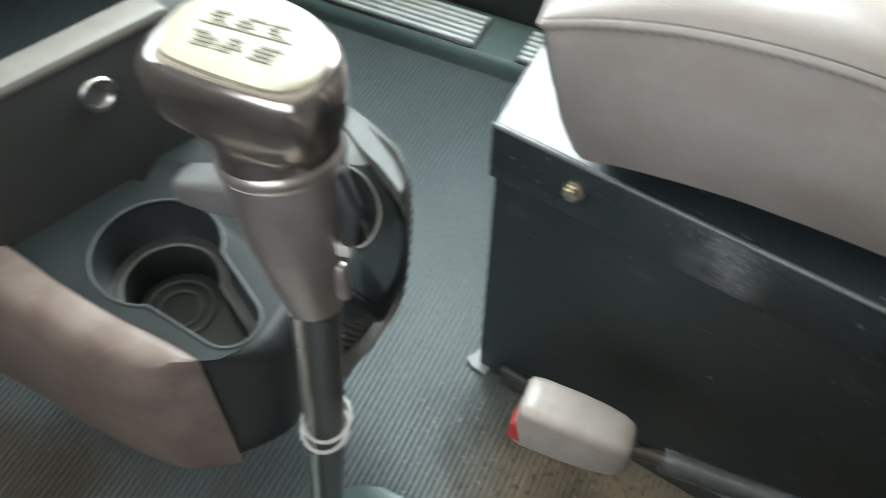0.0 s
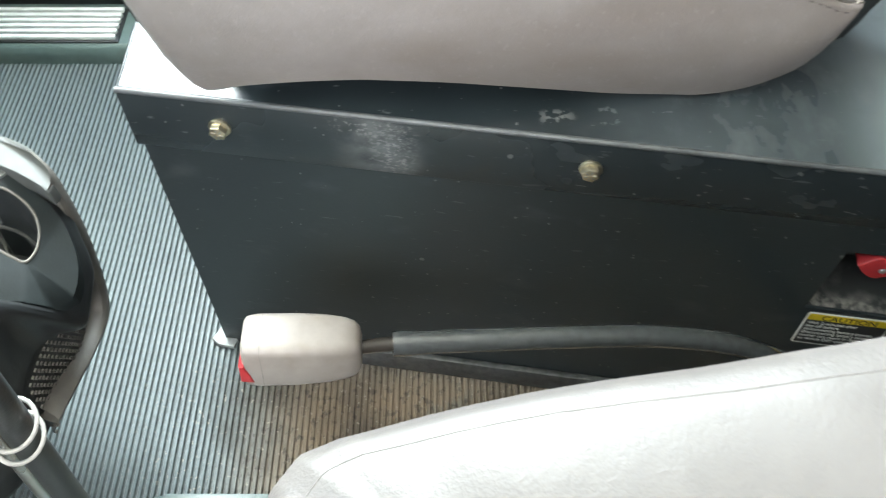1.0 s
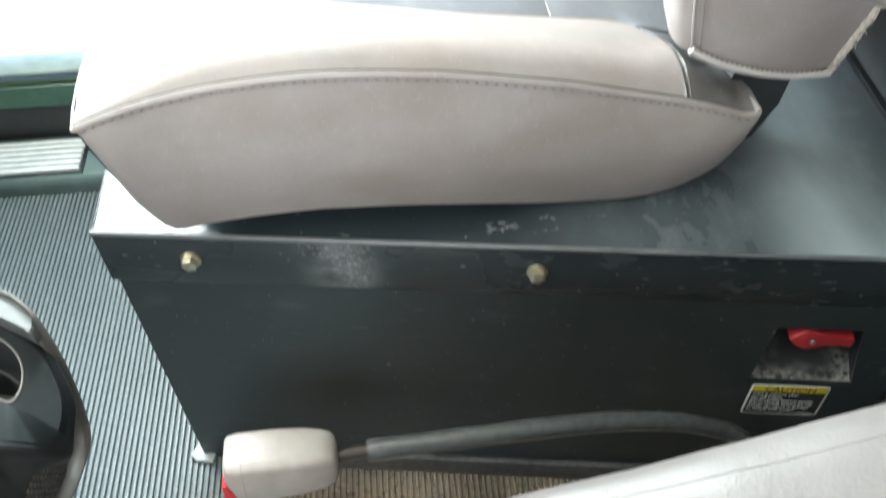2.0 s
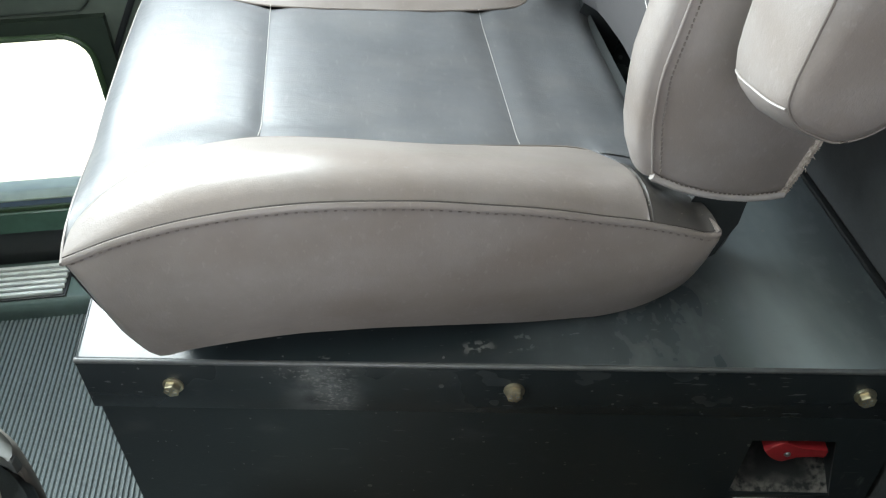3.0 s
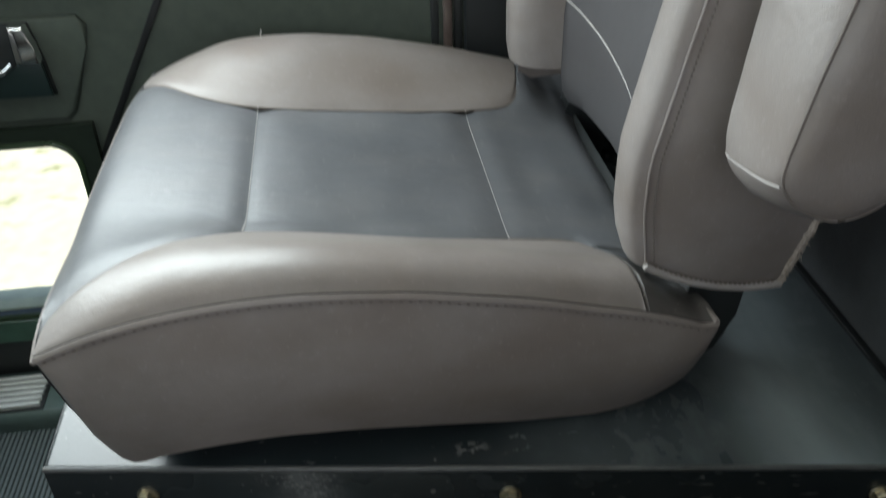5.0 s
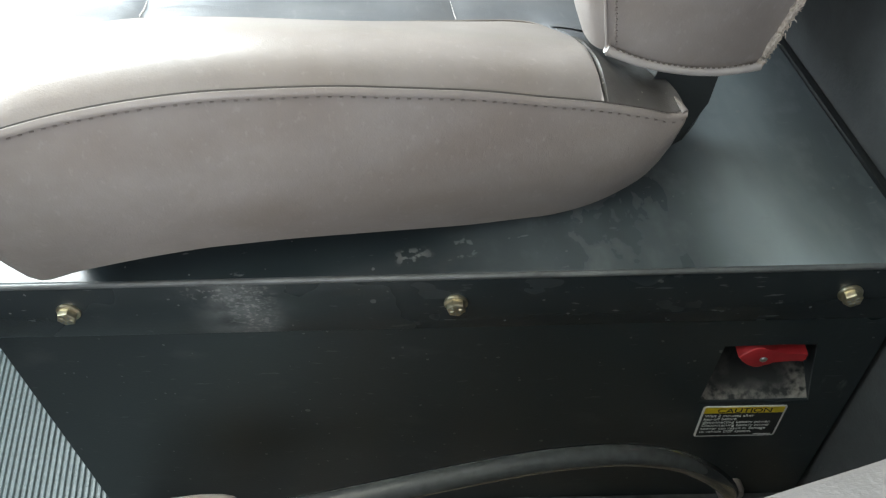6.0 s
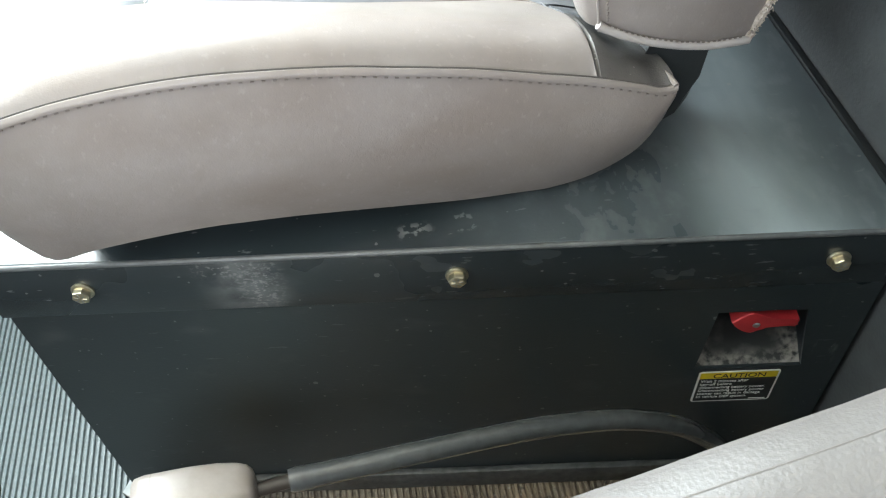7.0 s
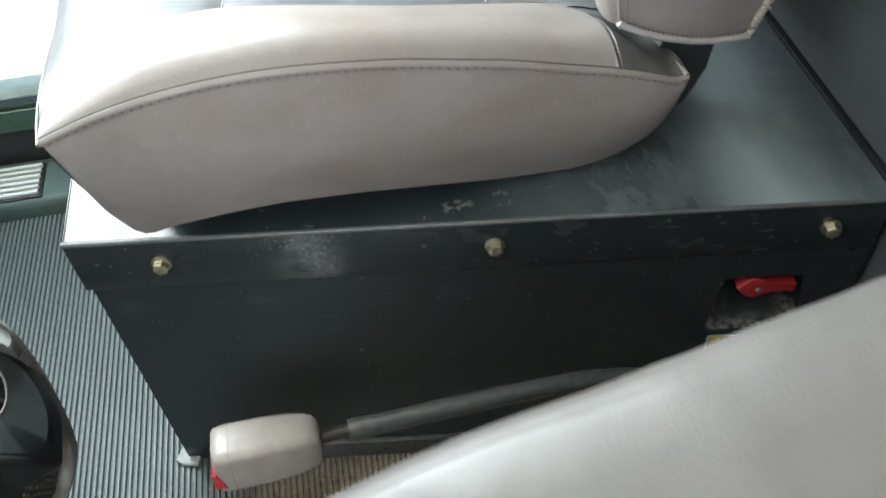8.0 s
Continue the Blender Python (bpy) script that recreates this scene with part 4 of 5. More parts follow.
part("front_panel", bm, DARK_VINYL, seat, "dark grey vinyl cushion front")
bm = prism(bmesh.new(), [(0.07, 0.3835), (0.12, 0.390), (0.30, 0.396), (0.42, 0.390), (0.47, 0.405), (0.50, 0.415), (0.30, 0.43), (0.10, 0.455)], 0.012, 0.455, axis=1)
part("cushion_pan", bm, BLACK_PLASTIC, seat)
bm = boxed((0.10, 0.06, BOX_TOP), (0.44, 0.42, 0.400), 0.004)
part("mount", bm, BLACK_STEEL, seat)
bm = prism(bmesh.new(), [(0.43, 0.3785), (0.506, 0.3785), (0.524, 0.3855), (0.535, 0.397), (0.5435, 0.409), (0.549, 0.430), (0.5515, 0.454), (0.558, 0.50), (0.572, 0.56), (0.555, 0.60), (0.50, 0.44)], 0.034, 0.072, 0.004, axis=1)
part("recliner", bm, BLACK_PLASTIC, seat, "black recliner bracket")
bm = prism(bmesh.new(), [(0.455, 0.376), (0.545, 0.376), (0.575, 0.56), (0.555, 0.60), (0.50, 0.44)], 0.40, 0.43, 0.004, axis=1)
part("recliner", bm, BLACK_PLASTIC, seat, "black recliner bracket")
for sign in (1, -1):
    rows = []
    for x in xs:
        z = edge_z(x, sign < 0)
        rows.append([(x, mid_y(x) - sign * (edge_y(x) + o), z + h) for o, h in ((-0.0015, 0.0004), (0.0006, 0.0009), (0.0021, -0.0003), (0.0030, -0.0019), (0.0030, -0.0033), (0.0014, -0.0043))])
    bm = bmesh.new()
    grid(bm, rows)
    part("welt", bm, GREY_VINYL, seat, "folded welt along the seam")
    # dark line that draws the shadow in the fold beside the welt
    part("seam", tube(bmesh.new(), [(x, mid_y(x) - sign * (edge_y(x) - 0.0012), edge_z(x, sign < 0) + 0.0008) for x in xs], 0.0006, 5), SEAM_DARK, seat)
line = [(bowed(0.034, mid_y(0.034) + HALF * q) - 0.0015, mid_y(0.034) + HALF * q, top_z(0.034, HALF * (1 - abs(q)), q > 0) - 0.004) for q in [-1 + k / 15 for k in range(31)]]
part("piping", tube(bmesh.new(), line, 0.0018, 8), GREY_VINYL, seat)
bm = bmesh.new()
pts = smooth_line([(x, mid_y(x) - (edge_y(x) + 0.0022), along(SM_SEAM, x) - 0.0048) for x in xs], 3)
length, last = 0.0, Vector(pts[0])
for p in pts[1:]:
    p = Vector(p)
    length += (p - last).length
    if length > 0.0062:
        length = 0.0
        d = (p - last).normalized()
        tube(bm, [p - d * 0.0011, p + d * 0.0011], 0.0006, 5)
    last = p
part("stitching", bm, DARK_THREAD, seat, "dark stitch holes along the piping")
for sign in (1, -1):
    line = [(x, mid_y(x) - sign * (edge_y(x) - inset(x, sign)), top_z(x, inset(x, sign), sign < 0) - 0.0034) for x in xs if x < 0.450]
    line = [(bowed(px, py), py, pz) for px, py, pz in line]
    line += [(0.4525, mid_y(0.451) - sign * (edge_y(0.451) - d), top_z(0.451, d, sign < 0) - 0.0034) for d in (0.06, 0.04, 0.02, 0.0)]
    part("seam", tube(bmesh.new(), line, 0.0011, 6), DARK_THREAD, seat)

part("loose_thread", tube(bmesh.new(), smooth_line([(0.163, 0.452, 0.535), (0.1615, 0.453, 0.541), (0.163, 0.4535, 0.544), (0.1627, 0.454, 0.5465)], 3), 0.0006, 5), THREAD, seat, "loose white thread end")

# backrest: sections from the recliner to the shoulders
def lean(z):
    return 0.20 * max(0.0, z - 0.58) + 0.12 * max(0.0, z - 0.75)


BACK_LO, BACK_HI = 0.490, 1.06
NEAR_Y, FAR_Y = 0.030, 0.445
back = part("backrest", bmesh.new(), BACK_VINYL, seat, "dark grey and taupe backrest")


def back_strip(section, zs, floor_of=None):
    bm = bmesh.new()
    grid(bm, [[(px + lean(z) + dx, py, z if floor_of is None else max(z, floor_of(py))) for px, py in section] for z, dx in zs])
    return bm


def hem_z(x):
    """Height of the backrest's lower edge on its near side."""
    return along([(0.458, 0.4985), (0.466, 0.4915), (0.484, 0.4825), (0.503, 0.4755), (0.524, 0.4695), (0.545, 0.4652), (0.567, 0.4635), (0.60, 0.4630)], x)


heights = [(BACK_LO + (BACK_HI - BACK_LO) * k / 30, 0.010 * max(0, 1 - k / 2.5) ** 2) for k in range(31)]
bol = smooth_line([(0.459, NEAR_Y), (0.449, 0.036), (0.445, 0.052), (0.448, 0.072), (0.462, 0.092), (0.482, 0.104)], 5)
part("bolster", back_strip(bol, heights, lambda y: 0.490), GREY_VINYL, back, "taupe backrest bolster")
farb = smooth_line([(0.482, 0.372), (0.455, 0.378), (0.436, 0.392), (0.430, 0.412), (0.434, 0.432), (0.450, FAR_Y)], 5)
part("bolster", back_strip(farb, [h for h in heights if h[0] > 0.50]), GREY_VINYL, back, "taupe backrest bolster")
cen = smooth_line([(0.482, 0.104), (0.490, 0.14), (0.496, 0.19), (0.498, 0.238), (0.496, 0.29), (0.490, 0.335), (0.482, 0.372)], 5)
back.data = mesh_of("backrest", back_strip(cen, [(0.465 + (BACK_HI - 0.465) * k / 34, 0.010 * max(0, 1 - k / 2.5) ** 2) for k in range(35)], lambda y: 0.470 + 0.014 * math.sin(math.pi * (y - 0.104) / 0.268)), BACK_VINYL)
bm = bmesh.new()
rows = []
for k in range(31):
    row = []
    for q in (0, 0.04, 0.1, 0.17, 0.25, 0.4, 0.55, 0.7, 0.85, 1):
        low = hem_z(0.464 + 0.111 * q)
        z = low + (BACK_HI - low) * (k / 30) ** 1.4
        front_x = 0.459 + lean(z) + 0.007 * max(0.0, 1 - (z - 0.49) / 0.05)
        rear_x = 0.574 + 0.30 * (z - 0.455) if z < 0.55 else 0.6025 + 0.22 * (z - 0.55)
        row.append((front_x + (rear_x - front_x) * q, NEAR_Y - 0.006 * math.sin(math.pi * q) + 0.002 * max(0.0, 1 - (z - low) / 0.006) ** 2, z))
    rows.append(row)
grid(bm, rows)
part("side_panel", bm, GREY_VINYL, back, "taupe vinyl backrest side")
bm = bmesh.new()
grid(bm, [[(px + lean(z), py, z) for px, py in ((0.450, FAR_Y), (0.52, FAR_Y + 0.004), (0.60, FAR_Y))] for z in (0.47, 0.6, 0.8, 1.06)])
part("side_panel", bm, GREY_VINYL, back)
bm = bmesh.new()
grid(bm, [[((0.574 + 0.30 * (z - 0.455) if z < 0.55 else 0.6025 + 0.22 * (z - 0.55)), y, z) for y in (NEAR_Y, 0.15, 0.3, FAR_Y)] for z in (0.46, 0.55, 0.7, 0.9, 1.06)])
part("rear_skin", bm, BLACK_PLASTIC, back)
bm = prism(bmesh.new(), rounded(0.555, NEAR_Y, 0.70, FAR_Y, 0.03, 4), BACK_HI - 0.002, BACK_HI + 0.02, 0.008)
part("top", bm, GREY_VINYL, back)
line = [(0.4575 + lean(z) + 0.007 * max(0.0, 1 - (z - 0.49) / 0.05), NEAR_Y - 0.001, z) for z in [0.488 + (BACK_HI - 0.488) * k / 40 for k in range(41)]]
part("piping", tube(bmesh.new(), line, 0.0013, 8), GREY_VINYL, back)
bm = bmesh.new()
for k in range(116):
    z = 0.496 + k * 0.0044
    px = 0.4642 + lean(z) + 0.006 * max(0.0, 1 - (z - 0.49) / 0.05)
    tube(bm, [(px, NEAR_Y - 0.0022, z), (px + 0.0003, NEAR_Y - 0.0022, z + 0.0026)], 0.0007, 5)
part("stitching", bm, DARK_THREAD, back)
part("piping", tube(bmesh.new(), [(x, NEAR_Y - 0.002 - 0.004 * math.sin(math.pi * (x - 0.460) / 0.118), hem_z(x)) for x in [0.463 + 0.114 * k / 24 for k in range(25)]], 0.0031, 10), PIPING, back)
fray = random.Random(11)
bm = tube(bmesh.new(), [(0.5765 + 0.30 * k / 30 * 0.095 + fray.uniform(-0.0008, 0.0008), NEAR_Y - 0.001, 0.4625 + 0.0885 * k / 30) for k in range(31)], [fray.uniform(0.0022, 0.0034) for k in range(31)], 7)
for k in range(340):
    q = fray.random()
    px, pz = 0.5765 + 0.30 * q * 0.095, 0.4625 + 0.0885 * q
    a0 = Vector((px + fray.uniform(-0.003, 0.003), NEAR_Y - fray.uniform(0.0, 0.004), pz))
    d0 = Vector((fray.uniform(-0.6, 1.0), fray.uniform(-0.7, 0.3), fray.uniform(-1, 1))).normalized() * fray.uniform(0.0012, 0.0032)
    tube(bm, [a0, a0 + d0 * 0.6, a0 + d0 + Vector((0, 0, fray.uniform(-0.001, 0.001)))], [0.0005, 0.0004, 0.0002], 3)
hem = bmesh.new()
edge_line = [(x, NEAR_Y - 0.0022 - 0.0045 * math.sin(math.pi * (x - 0.460) / 0.118), hem_z(x) + 0.0037) for x in [0.470 + 0.103 * k / 25 for k in range(26)]]
for k in range(0, len(edge_line) - 1):
    p0, p1 = Vector(edge_line[k]), Vector(edge_line[k + 1])
    tube(hem, [p0, p0.lerp(p1, 0.45)], 0.0006, 5)
part("stitching", hem, DARK_THREAD, back)
part("frayed_edge", bm, FRAYED, back, "frayed tan fabric edge")
line = smooth_line([(0.482, 0.372, 0.587), (0.490, 0.335, 0.583), (0.496, 0.29, 0.577), (0.498, 0.24, 0.569), (0.497, 0.19, 0.559), (0.490, 0.14, 0.547)], 6)
part("seam", tube(bmesh.new(), [(px + lean(z) - 0.0006, py, z) for px, py, z in line], 0.0007, 6), THREAD, back, "pale seam across the backrest")

# armrest, folded up beside the backrest
arm = thing("armrest", "taupe vinyl armrest folded up beside the backrest", "armrest")
ARM = [(0.480, 0.650), (0.480, 0.634), (0.489, 0.620), (0.503, 0.611), (0.520, 0.605), (0.540, 0.610), (0.556, 0.625), (0.570, 0.655), (0.590, 0.72), (0.625, 0.85), (0.640, 0.93), (0.60, 0.965), (0.545, 0.93), (0.515, 0.83), (0.491, 0.716)]
loop = smooth_line(ARM + [ARM[0]], 4)[:-1]
cx, cz = sum(p[0] for p in loop) / len(loop), sum(p[1] for p in loop) / len(loop)
bm = bmesh.new()
rows = []
for y, shrink in ((-0.018, 0.018), (-0.022, 0.008), (-0.032, 0.001), (-0.05, -0.002), (-0.078, -0.001), (-0.092, 0.001), (-0.1005, 0.005), (-0.105, 0.013), (-0.107, 0.030)):
    row = []
    for px, pz in loop:
        dx, dz = px - cx, pz - cz
        r = math.hypot(dx, dz)
        low = min(1, max(0, (0.70 - pz) / 0.09))
        row.append((px - dx / r * shrink, y + (0.015 * ease((pz - 0.62) / 0.14) if y > -0.04 else 0.0), pz - dz / r * shrink - low * 0.022 * (y + 0.10) / 0.08))
    rows.append(row)
vs = grid(bm, rows, close=True)
bm.faces.new(vs[0][::-1])
bm.faces.new(vs[-1])
part("pad", bm, GREY_VINYL, arm)
for y, s in ((-0.0995, 0.0035),):
    line = []
    for px, pz in loop + loop[:1]:
        dx, dz = px - cx, pz - cz
        r = math.hypot(dx, dz)
        line.append((px - dx / r * s, y, pz - dz / r * s))
    part("seam", tube(bmesh.new(), line, 0.0009, 6, caps=False), DARK_THREAD, arm, "seam round the armrest edge")
part("piping", tube(bmesh.new(), [(0.4778 + 0.004 * abs(k / 6 - 1) ** 4, y, 0.634 - 0.0161 * (y + 0.10) / 0.08) for k, y in [(k, -0.030 - 0.068 * k / 12) for k in range(13)]], 0.0008, 6), PIPING, arm, "pale piping across the lower end")
part("pivot", tube(bmesh.new(), [(0.60, -0.03, 0.90), (0.60, 0.04, 0.90)], 0.018, 14), BLACK_PLASTIC, arm)

# ---- driver's seat ----
dseat = thing("driver_seat", "pale grey vinyl driver seat cushion on a pedestal", "seat")
plan = smooth_line([(0.176, -0.62), (0.175, -0.45), (0.1765, -0.40), (0.181, -0.375), (0.187, -0.362), (0.199, -0.352), (0.234, -0.3465), (0.277, -0.3425), (0.346, -0.3405), (0.40, -0.3385), (0.45, -0.3365), (0.52, -0.334), (0.58, -0.333)], 5)
plan += [(0.60, -0.45), (0.60, -0.62), (0.55, -0.80), (0.40, -0.82), (0.25, -0.80), (0.19, -0.72)]
cx, cy = 0.40, -0.56
RISE = [(0.17, 0.0), (0.199, 0.0), (0.234, 0.0112), (0.277, 0.0245), (0.346, 0.0448), (0.40, 0.0622), (0.45, 0.078), (0.52, 0.100), (0.61, 0.115)]
bm = bmesh.new()
rows = []
for z, shrink in ((0.40, 0.03), (0.43, 0.012), (0.47, 0.002), (0.52, -0.003), (0.545, -0.002), (0.556, 0.0), (0.563, 0.008), (0.568, 0.022), (0.570, 0.05), (0.568, 0.10), (0.562, 0.16)):
    row = []
    for k, (px, py) in enumerate(plan):
        d = Vector((cx - px, cy - py)).normalized()
        near_corner = math.exp(-((px - 0.187) ** 2 + (py + 0.362) ** 2) / 0.0035)
        wob = (0.0018 * noise.noise((px * 40, py * 40, z * 30)) + 0.0016 * near_corner * noise.noise((px * 150, py * 150, 4.0))) if z > 0.54 else 0
        row.append((px + d.x * shrink, py + d.y * shrink, z + wob + along(RISE, px + d.x * shrink) * ease((z - 0.40) / 0.10)))
    rows.append(row)
vs = grid(bm, rows, close=True)
bm.faces.new(vs[-1])
bm.faces.new(vs[0][::-1])
part("cushion", bm, DRIVER_VINYL, dseat)
edge_seam = [Vector(p).lerp(Vector(q), 0.45) + Vector((0, 0, -0.0003)) for p, q in zip(rows[6], rows[7])][:56]
part("seam", tube(bmesh.new(), edge_seam, 0.0005, 6), DRIVER_VINYL, dseat, "thin seam inside the seat edge")
part("pedestal", boxed((0.24, -0.74, 0.0), (0.56, -0.40, 0.41), 0.02), BLACK_PLASTIC, dseat)

# ---- gear lever ----
lever = thing("gear_lever", "brushed metallic gear lever on a black rod", "gear lever")
rod = smooth_line([(-0.036, -0.262, 0.0), (-0.021, -0.268, 0.13), (-0.004, -0.274, 0.27), (0.011, -0.277, 0.40), (0.023, -0.278, 0.53)], 4)
part("rod", tube(bmesh.new(), rod, 0.0092, 16), BLACK_PLASTIC, lever, "black lever rod")
part("air_line", tube(bmesh.new(), [(p[0] - 0.007, p[1] - 0.0075, p[2]) for p in rod], 0.0042, 10), STEEL, lever, "shiny air line along the rod")
for zc in (0.389, 0.407):
    q = [p for p in rod if p[2] >= zc][0]
    ring = [(q[0] - 0.002 + 0.0135 * math.cos(2 * math.pi * k / 24), q[1] - 0.002 + 0.0135 * math.sin(2 * math.pi * k / 24), zc + 0.004 * math.sin(2 * math.pi * k / 24)) for k in range(25)]
    part("clip_ring", tube(bmesh.new(), ring, 0.0013, 8, caps=False), CLIP_GREY, lever, "grey plastic clip ring")


def leaning(at, yaw, tx, ty):
    """A place whose own z leans by tx and ty and whose own x points along the yaw."""
    up = Vector((tx, ty, 1)).normalized()
    across = Vector((math.cos(radians(yaw)), math.sin(radians(yaw)), 0))
    across = (across - up * up.dot(across)).normalized()
    m = Matrix((across, up.cross(across), up)).transposed().to_4x4()
    m.translation = at
    return m


KN = leaning((0.0215, -0.279, 0.532), 10, -0.17, 0.17)
grip = part("grip", lathe(bmesh.new(), [(0.0001, 0.0), (0.0120, 0.0), (0.0132, 0.003), (0.0168, 0.018), (0.0215, 0.042), (0.0240, 0.064), (0.0243, 0.078), (0.0225, 0.080), (0.0001, 0.080)], sides=36), SATIN, lever, "satin metallic grip")
grip.matrix_local = KN
collar = part("collar", lathe(bmesh.new(), [(0.0225, 0.0785), (0.0247, 0.0790), (0.0254, 0.0805), (0.0254, 0.0830), (0.0246, 0.0845), (0.0222, 0.0848)], sides=36), KNOB_EDGE, lever, "pale collar ring")
collar.matrix_local = KN
HEAD = leaning(KN @ Vector((0, 0, 0.081)), 6, 0.02, 0.04)
top_line = smooth_line([(-0.040, -0.006), (-0.036, -0.0165), (-0.022, -0.0205), (0.0, -0.0225), (0.014, -0.0215), (0.0225, -0.0150), (0.0245, 0.0), (0.0185, 0.014), (0.006, 0.0235), (-0.012, 0.0275), (-0.030, 0.0255), (-0.039, 0.013), (-0.040, -0.006)], 4)[:-1]
lean_m = HEAD.inverted() @ KN
bm = bmesh.new()
rows = []
for z, grow, blend in ((0.001, 1.0, 0.0), (0.005, 1.0, 0.03), (0.010, 1.0, 0.16), (0.016, 1.02, 0.52), (0.021, 1.05, 0.90), (0.028, 1.06, 1.0), (0.036, 1.08, 1.0), (0.0425, 1.06, 1.0), (0.0465, 1.0, 1.0), (0.0485, 0.93, 1.0), (0.0492, 0.86, 1.0)):
    row = []
    for px, py in top_line:
        t = math.atan2(py, px)
        round_spot = lean_m @ Vector((0.0246 * math.cos(t), 0.0246 * math.sin(t), 0.082 + z))
        flat_spot = Vector((px * grow + (0.0025 if px > 0 else -0.002), py * grow, z))
        row.append(tuple(round_spot.lerp(flat_spot, blend)))
    rows.append(row)
vs = grid(bm, rows, close=True)
bm.faces.new(vs[0][::-1])
bm.faces.new(vs[-1])
knob = part("knob", bm, KNOB_METAL, lever, "metallic knob head")
knob.matrix_local = HEAD
bm = prism(bmesh.new(), [(px * 0.92 + 0.0005, py * 0.90 + 0.0005) for px, py in top_line], 0.0486, 0.0506, 0.0012)
cap = part("pattern_plate", bm, WHITE_PLATE, knob, "cream shift pattern plate")
bars = random.Random(5)
bm = bmesh.new()
for i in range(3):
    for py, n in ((-0.0045, 4), (0.0075, 4)):
        for h in range(n):
            x0 = -0.024 + i * 0.0112 + bars.uniform(-0.0015, 0.0015)
            y0 = py - 0.004 + h * 0.0021
            box(bm, (x0, y0, 0.0502), (x0 + bars.uniform(0.0045, 0.0085), y0 + 0.0012, 0.0509))
box(bm, (-0.026, 0.0032, 0.0502), (0.008, 0.0037, 0.0509))
part("pattern_print", bm, PLATE_INK, cap, smooth=False)
bm = bmesh.new()
rows = []
for x, hy, z0, z1 in ((-0.014, 0.0085, 0.056, 0.0725), (-0.030, 0.0085, 0.0575, 0.0725), (-0.0405, 0.0080, 0.0600, 0.0715), (-0.0435, 0.0065, 0.0615, 0.0700)):
    rows.append([(x, py - 0.007, pz) for py, pz in rounded(-hy, z0, hy, z1, 0.003, 3)])
vs = grid(bm, rows, close=True)
bm.faces.new(vs[-1])
bm.faces.new(vs[0][::-1])
tab = part("selector_tab", bm, TAB_GREY, grip, "pale grey selector tab")
bm = tube(bmesh.new(), [(0.0225, -0.002, 0.076), (0.0265, -0.004, 0.060), (0.0245, -0.006, 0.044)], [0.004, 0.005, 0.004], 8)
part("range_switch", bm, BLACK_PLASTIC, grip)
bm = boxed((0.0195, -0.0105, 0.039), (0.0262, -0.003, 0.0455), 0.0015)
part("splitter_button", bm, CLIP_GREY, grip)
bm = boxed((0.0145, -0.009, 0.012), (0.0210, -0.003, 0.032), 0.0025)
part("switch_lug", bm, SATIN, grip)

# ---- centre console ----
console = thing("centre_console", "dark centre console with cup holders and taupe side", "console")
TOPZ = 0.325


def cup_outline(cx, cy, r, lx, ly, lr, n=40):
    """A cup opening with a slot for a mug handle at one side."""
    d = Vector((lx - cx, ly - cy))
    ang = math.atan2(d.y, d.x)
    out = []
    for k in range(n + 1):
        t = ang + radians(42) + (2 * math.pi - radians(84)) * k / n
        out.append((cx + r * math.cos(t), cy + r * math.sin(t)))
    for k in range(17):
        t = ang - radians(75) + radians(150) * k / 16
        out.append((lx + lr * math.cos(t), ly + lr * math.sin(t)))
    return out


def plate_with_hole(outer, ring, low, high):
    """A flat plate of any outline with one opening in it."""
    bm = bmesh.new()
    edges = []
    for loop in (outer, ring):
        vs = [bm.verts.new((px, py, high)) for px, py in loop]
        edges += [bm.edges.new((vs[k], vs[(k + 1) % len(vs)])) for k in range(len(vs))]
    bmesh.ops.triangle_fill(bm, use_beauty=True, edges=edges)
    for loop in (outer, ring):
        grid(bm, [[(px, py, high) for px, py in loop + loop[:1]], [(px, py, low) for px, py in loop + loop[:1]]])
    bmesh.ops.remove_doubles(bm, verts=bm.verts, dist=0.00002)
    return bm


def sag(x, y):
    """How far the passenger side of the deck rolls down towards its rear edge."""
    u = 0.75 * (x + 0.108) - 0.35 * (y + 0.045)
    return 0.45 * (math.hypot(u, 0.008) + u) * ease((y + 0.155) / 0.035)


def fuller(y, z):
    """How much further back the console reaches on the passenger side, most of all at the deck."""
    swell = 0.005 + 0.027 * ease((z - 0.250) / 0.065)
    return swell * ease((y + 0.160) / 0.045) * (1 - 0.75 * ease((y + 0.085) / 0.06))


mug_slot = smooth_line([(-0.1135, -0.0495), (-0.105, -0.0490), (-0.095, -0.0490), (-0.085, -0.0530), (-0.078, -0.0590), (-0.074, -0.0660), (-0.072, -0.0750), (-0.0725, -0.0870), (-0.0775, -0.0975), (-0.086, -0.0970), (-0.098, -0.0935), (-0.112, -0.0905), (-0.125, -0.0885)], 4)
cups = [((-0.198, -0.186), cup_outline(-0.200, -0.186, 0.050, -0.116, -0.214, 0.023)), ((-0.148, -0.062), mug_slot + [(-0.159 + 0.0435 * math.cos(radians(-48 - 302 * k / 40)), -0.055 + 0.0435 * math.sin(radians(-48 - 302 * k / 40))) for k in range(41)])]
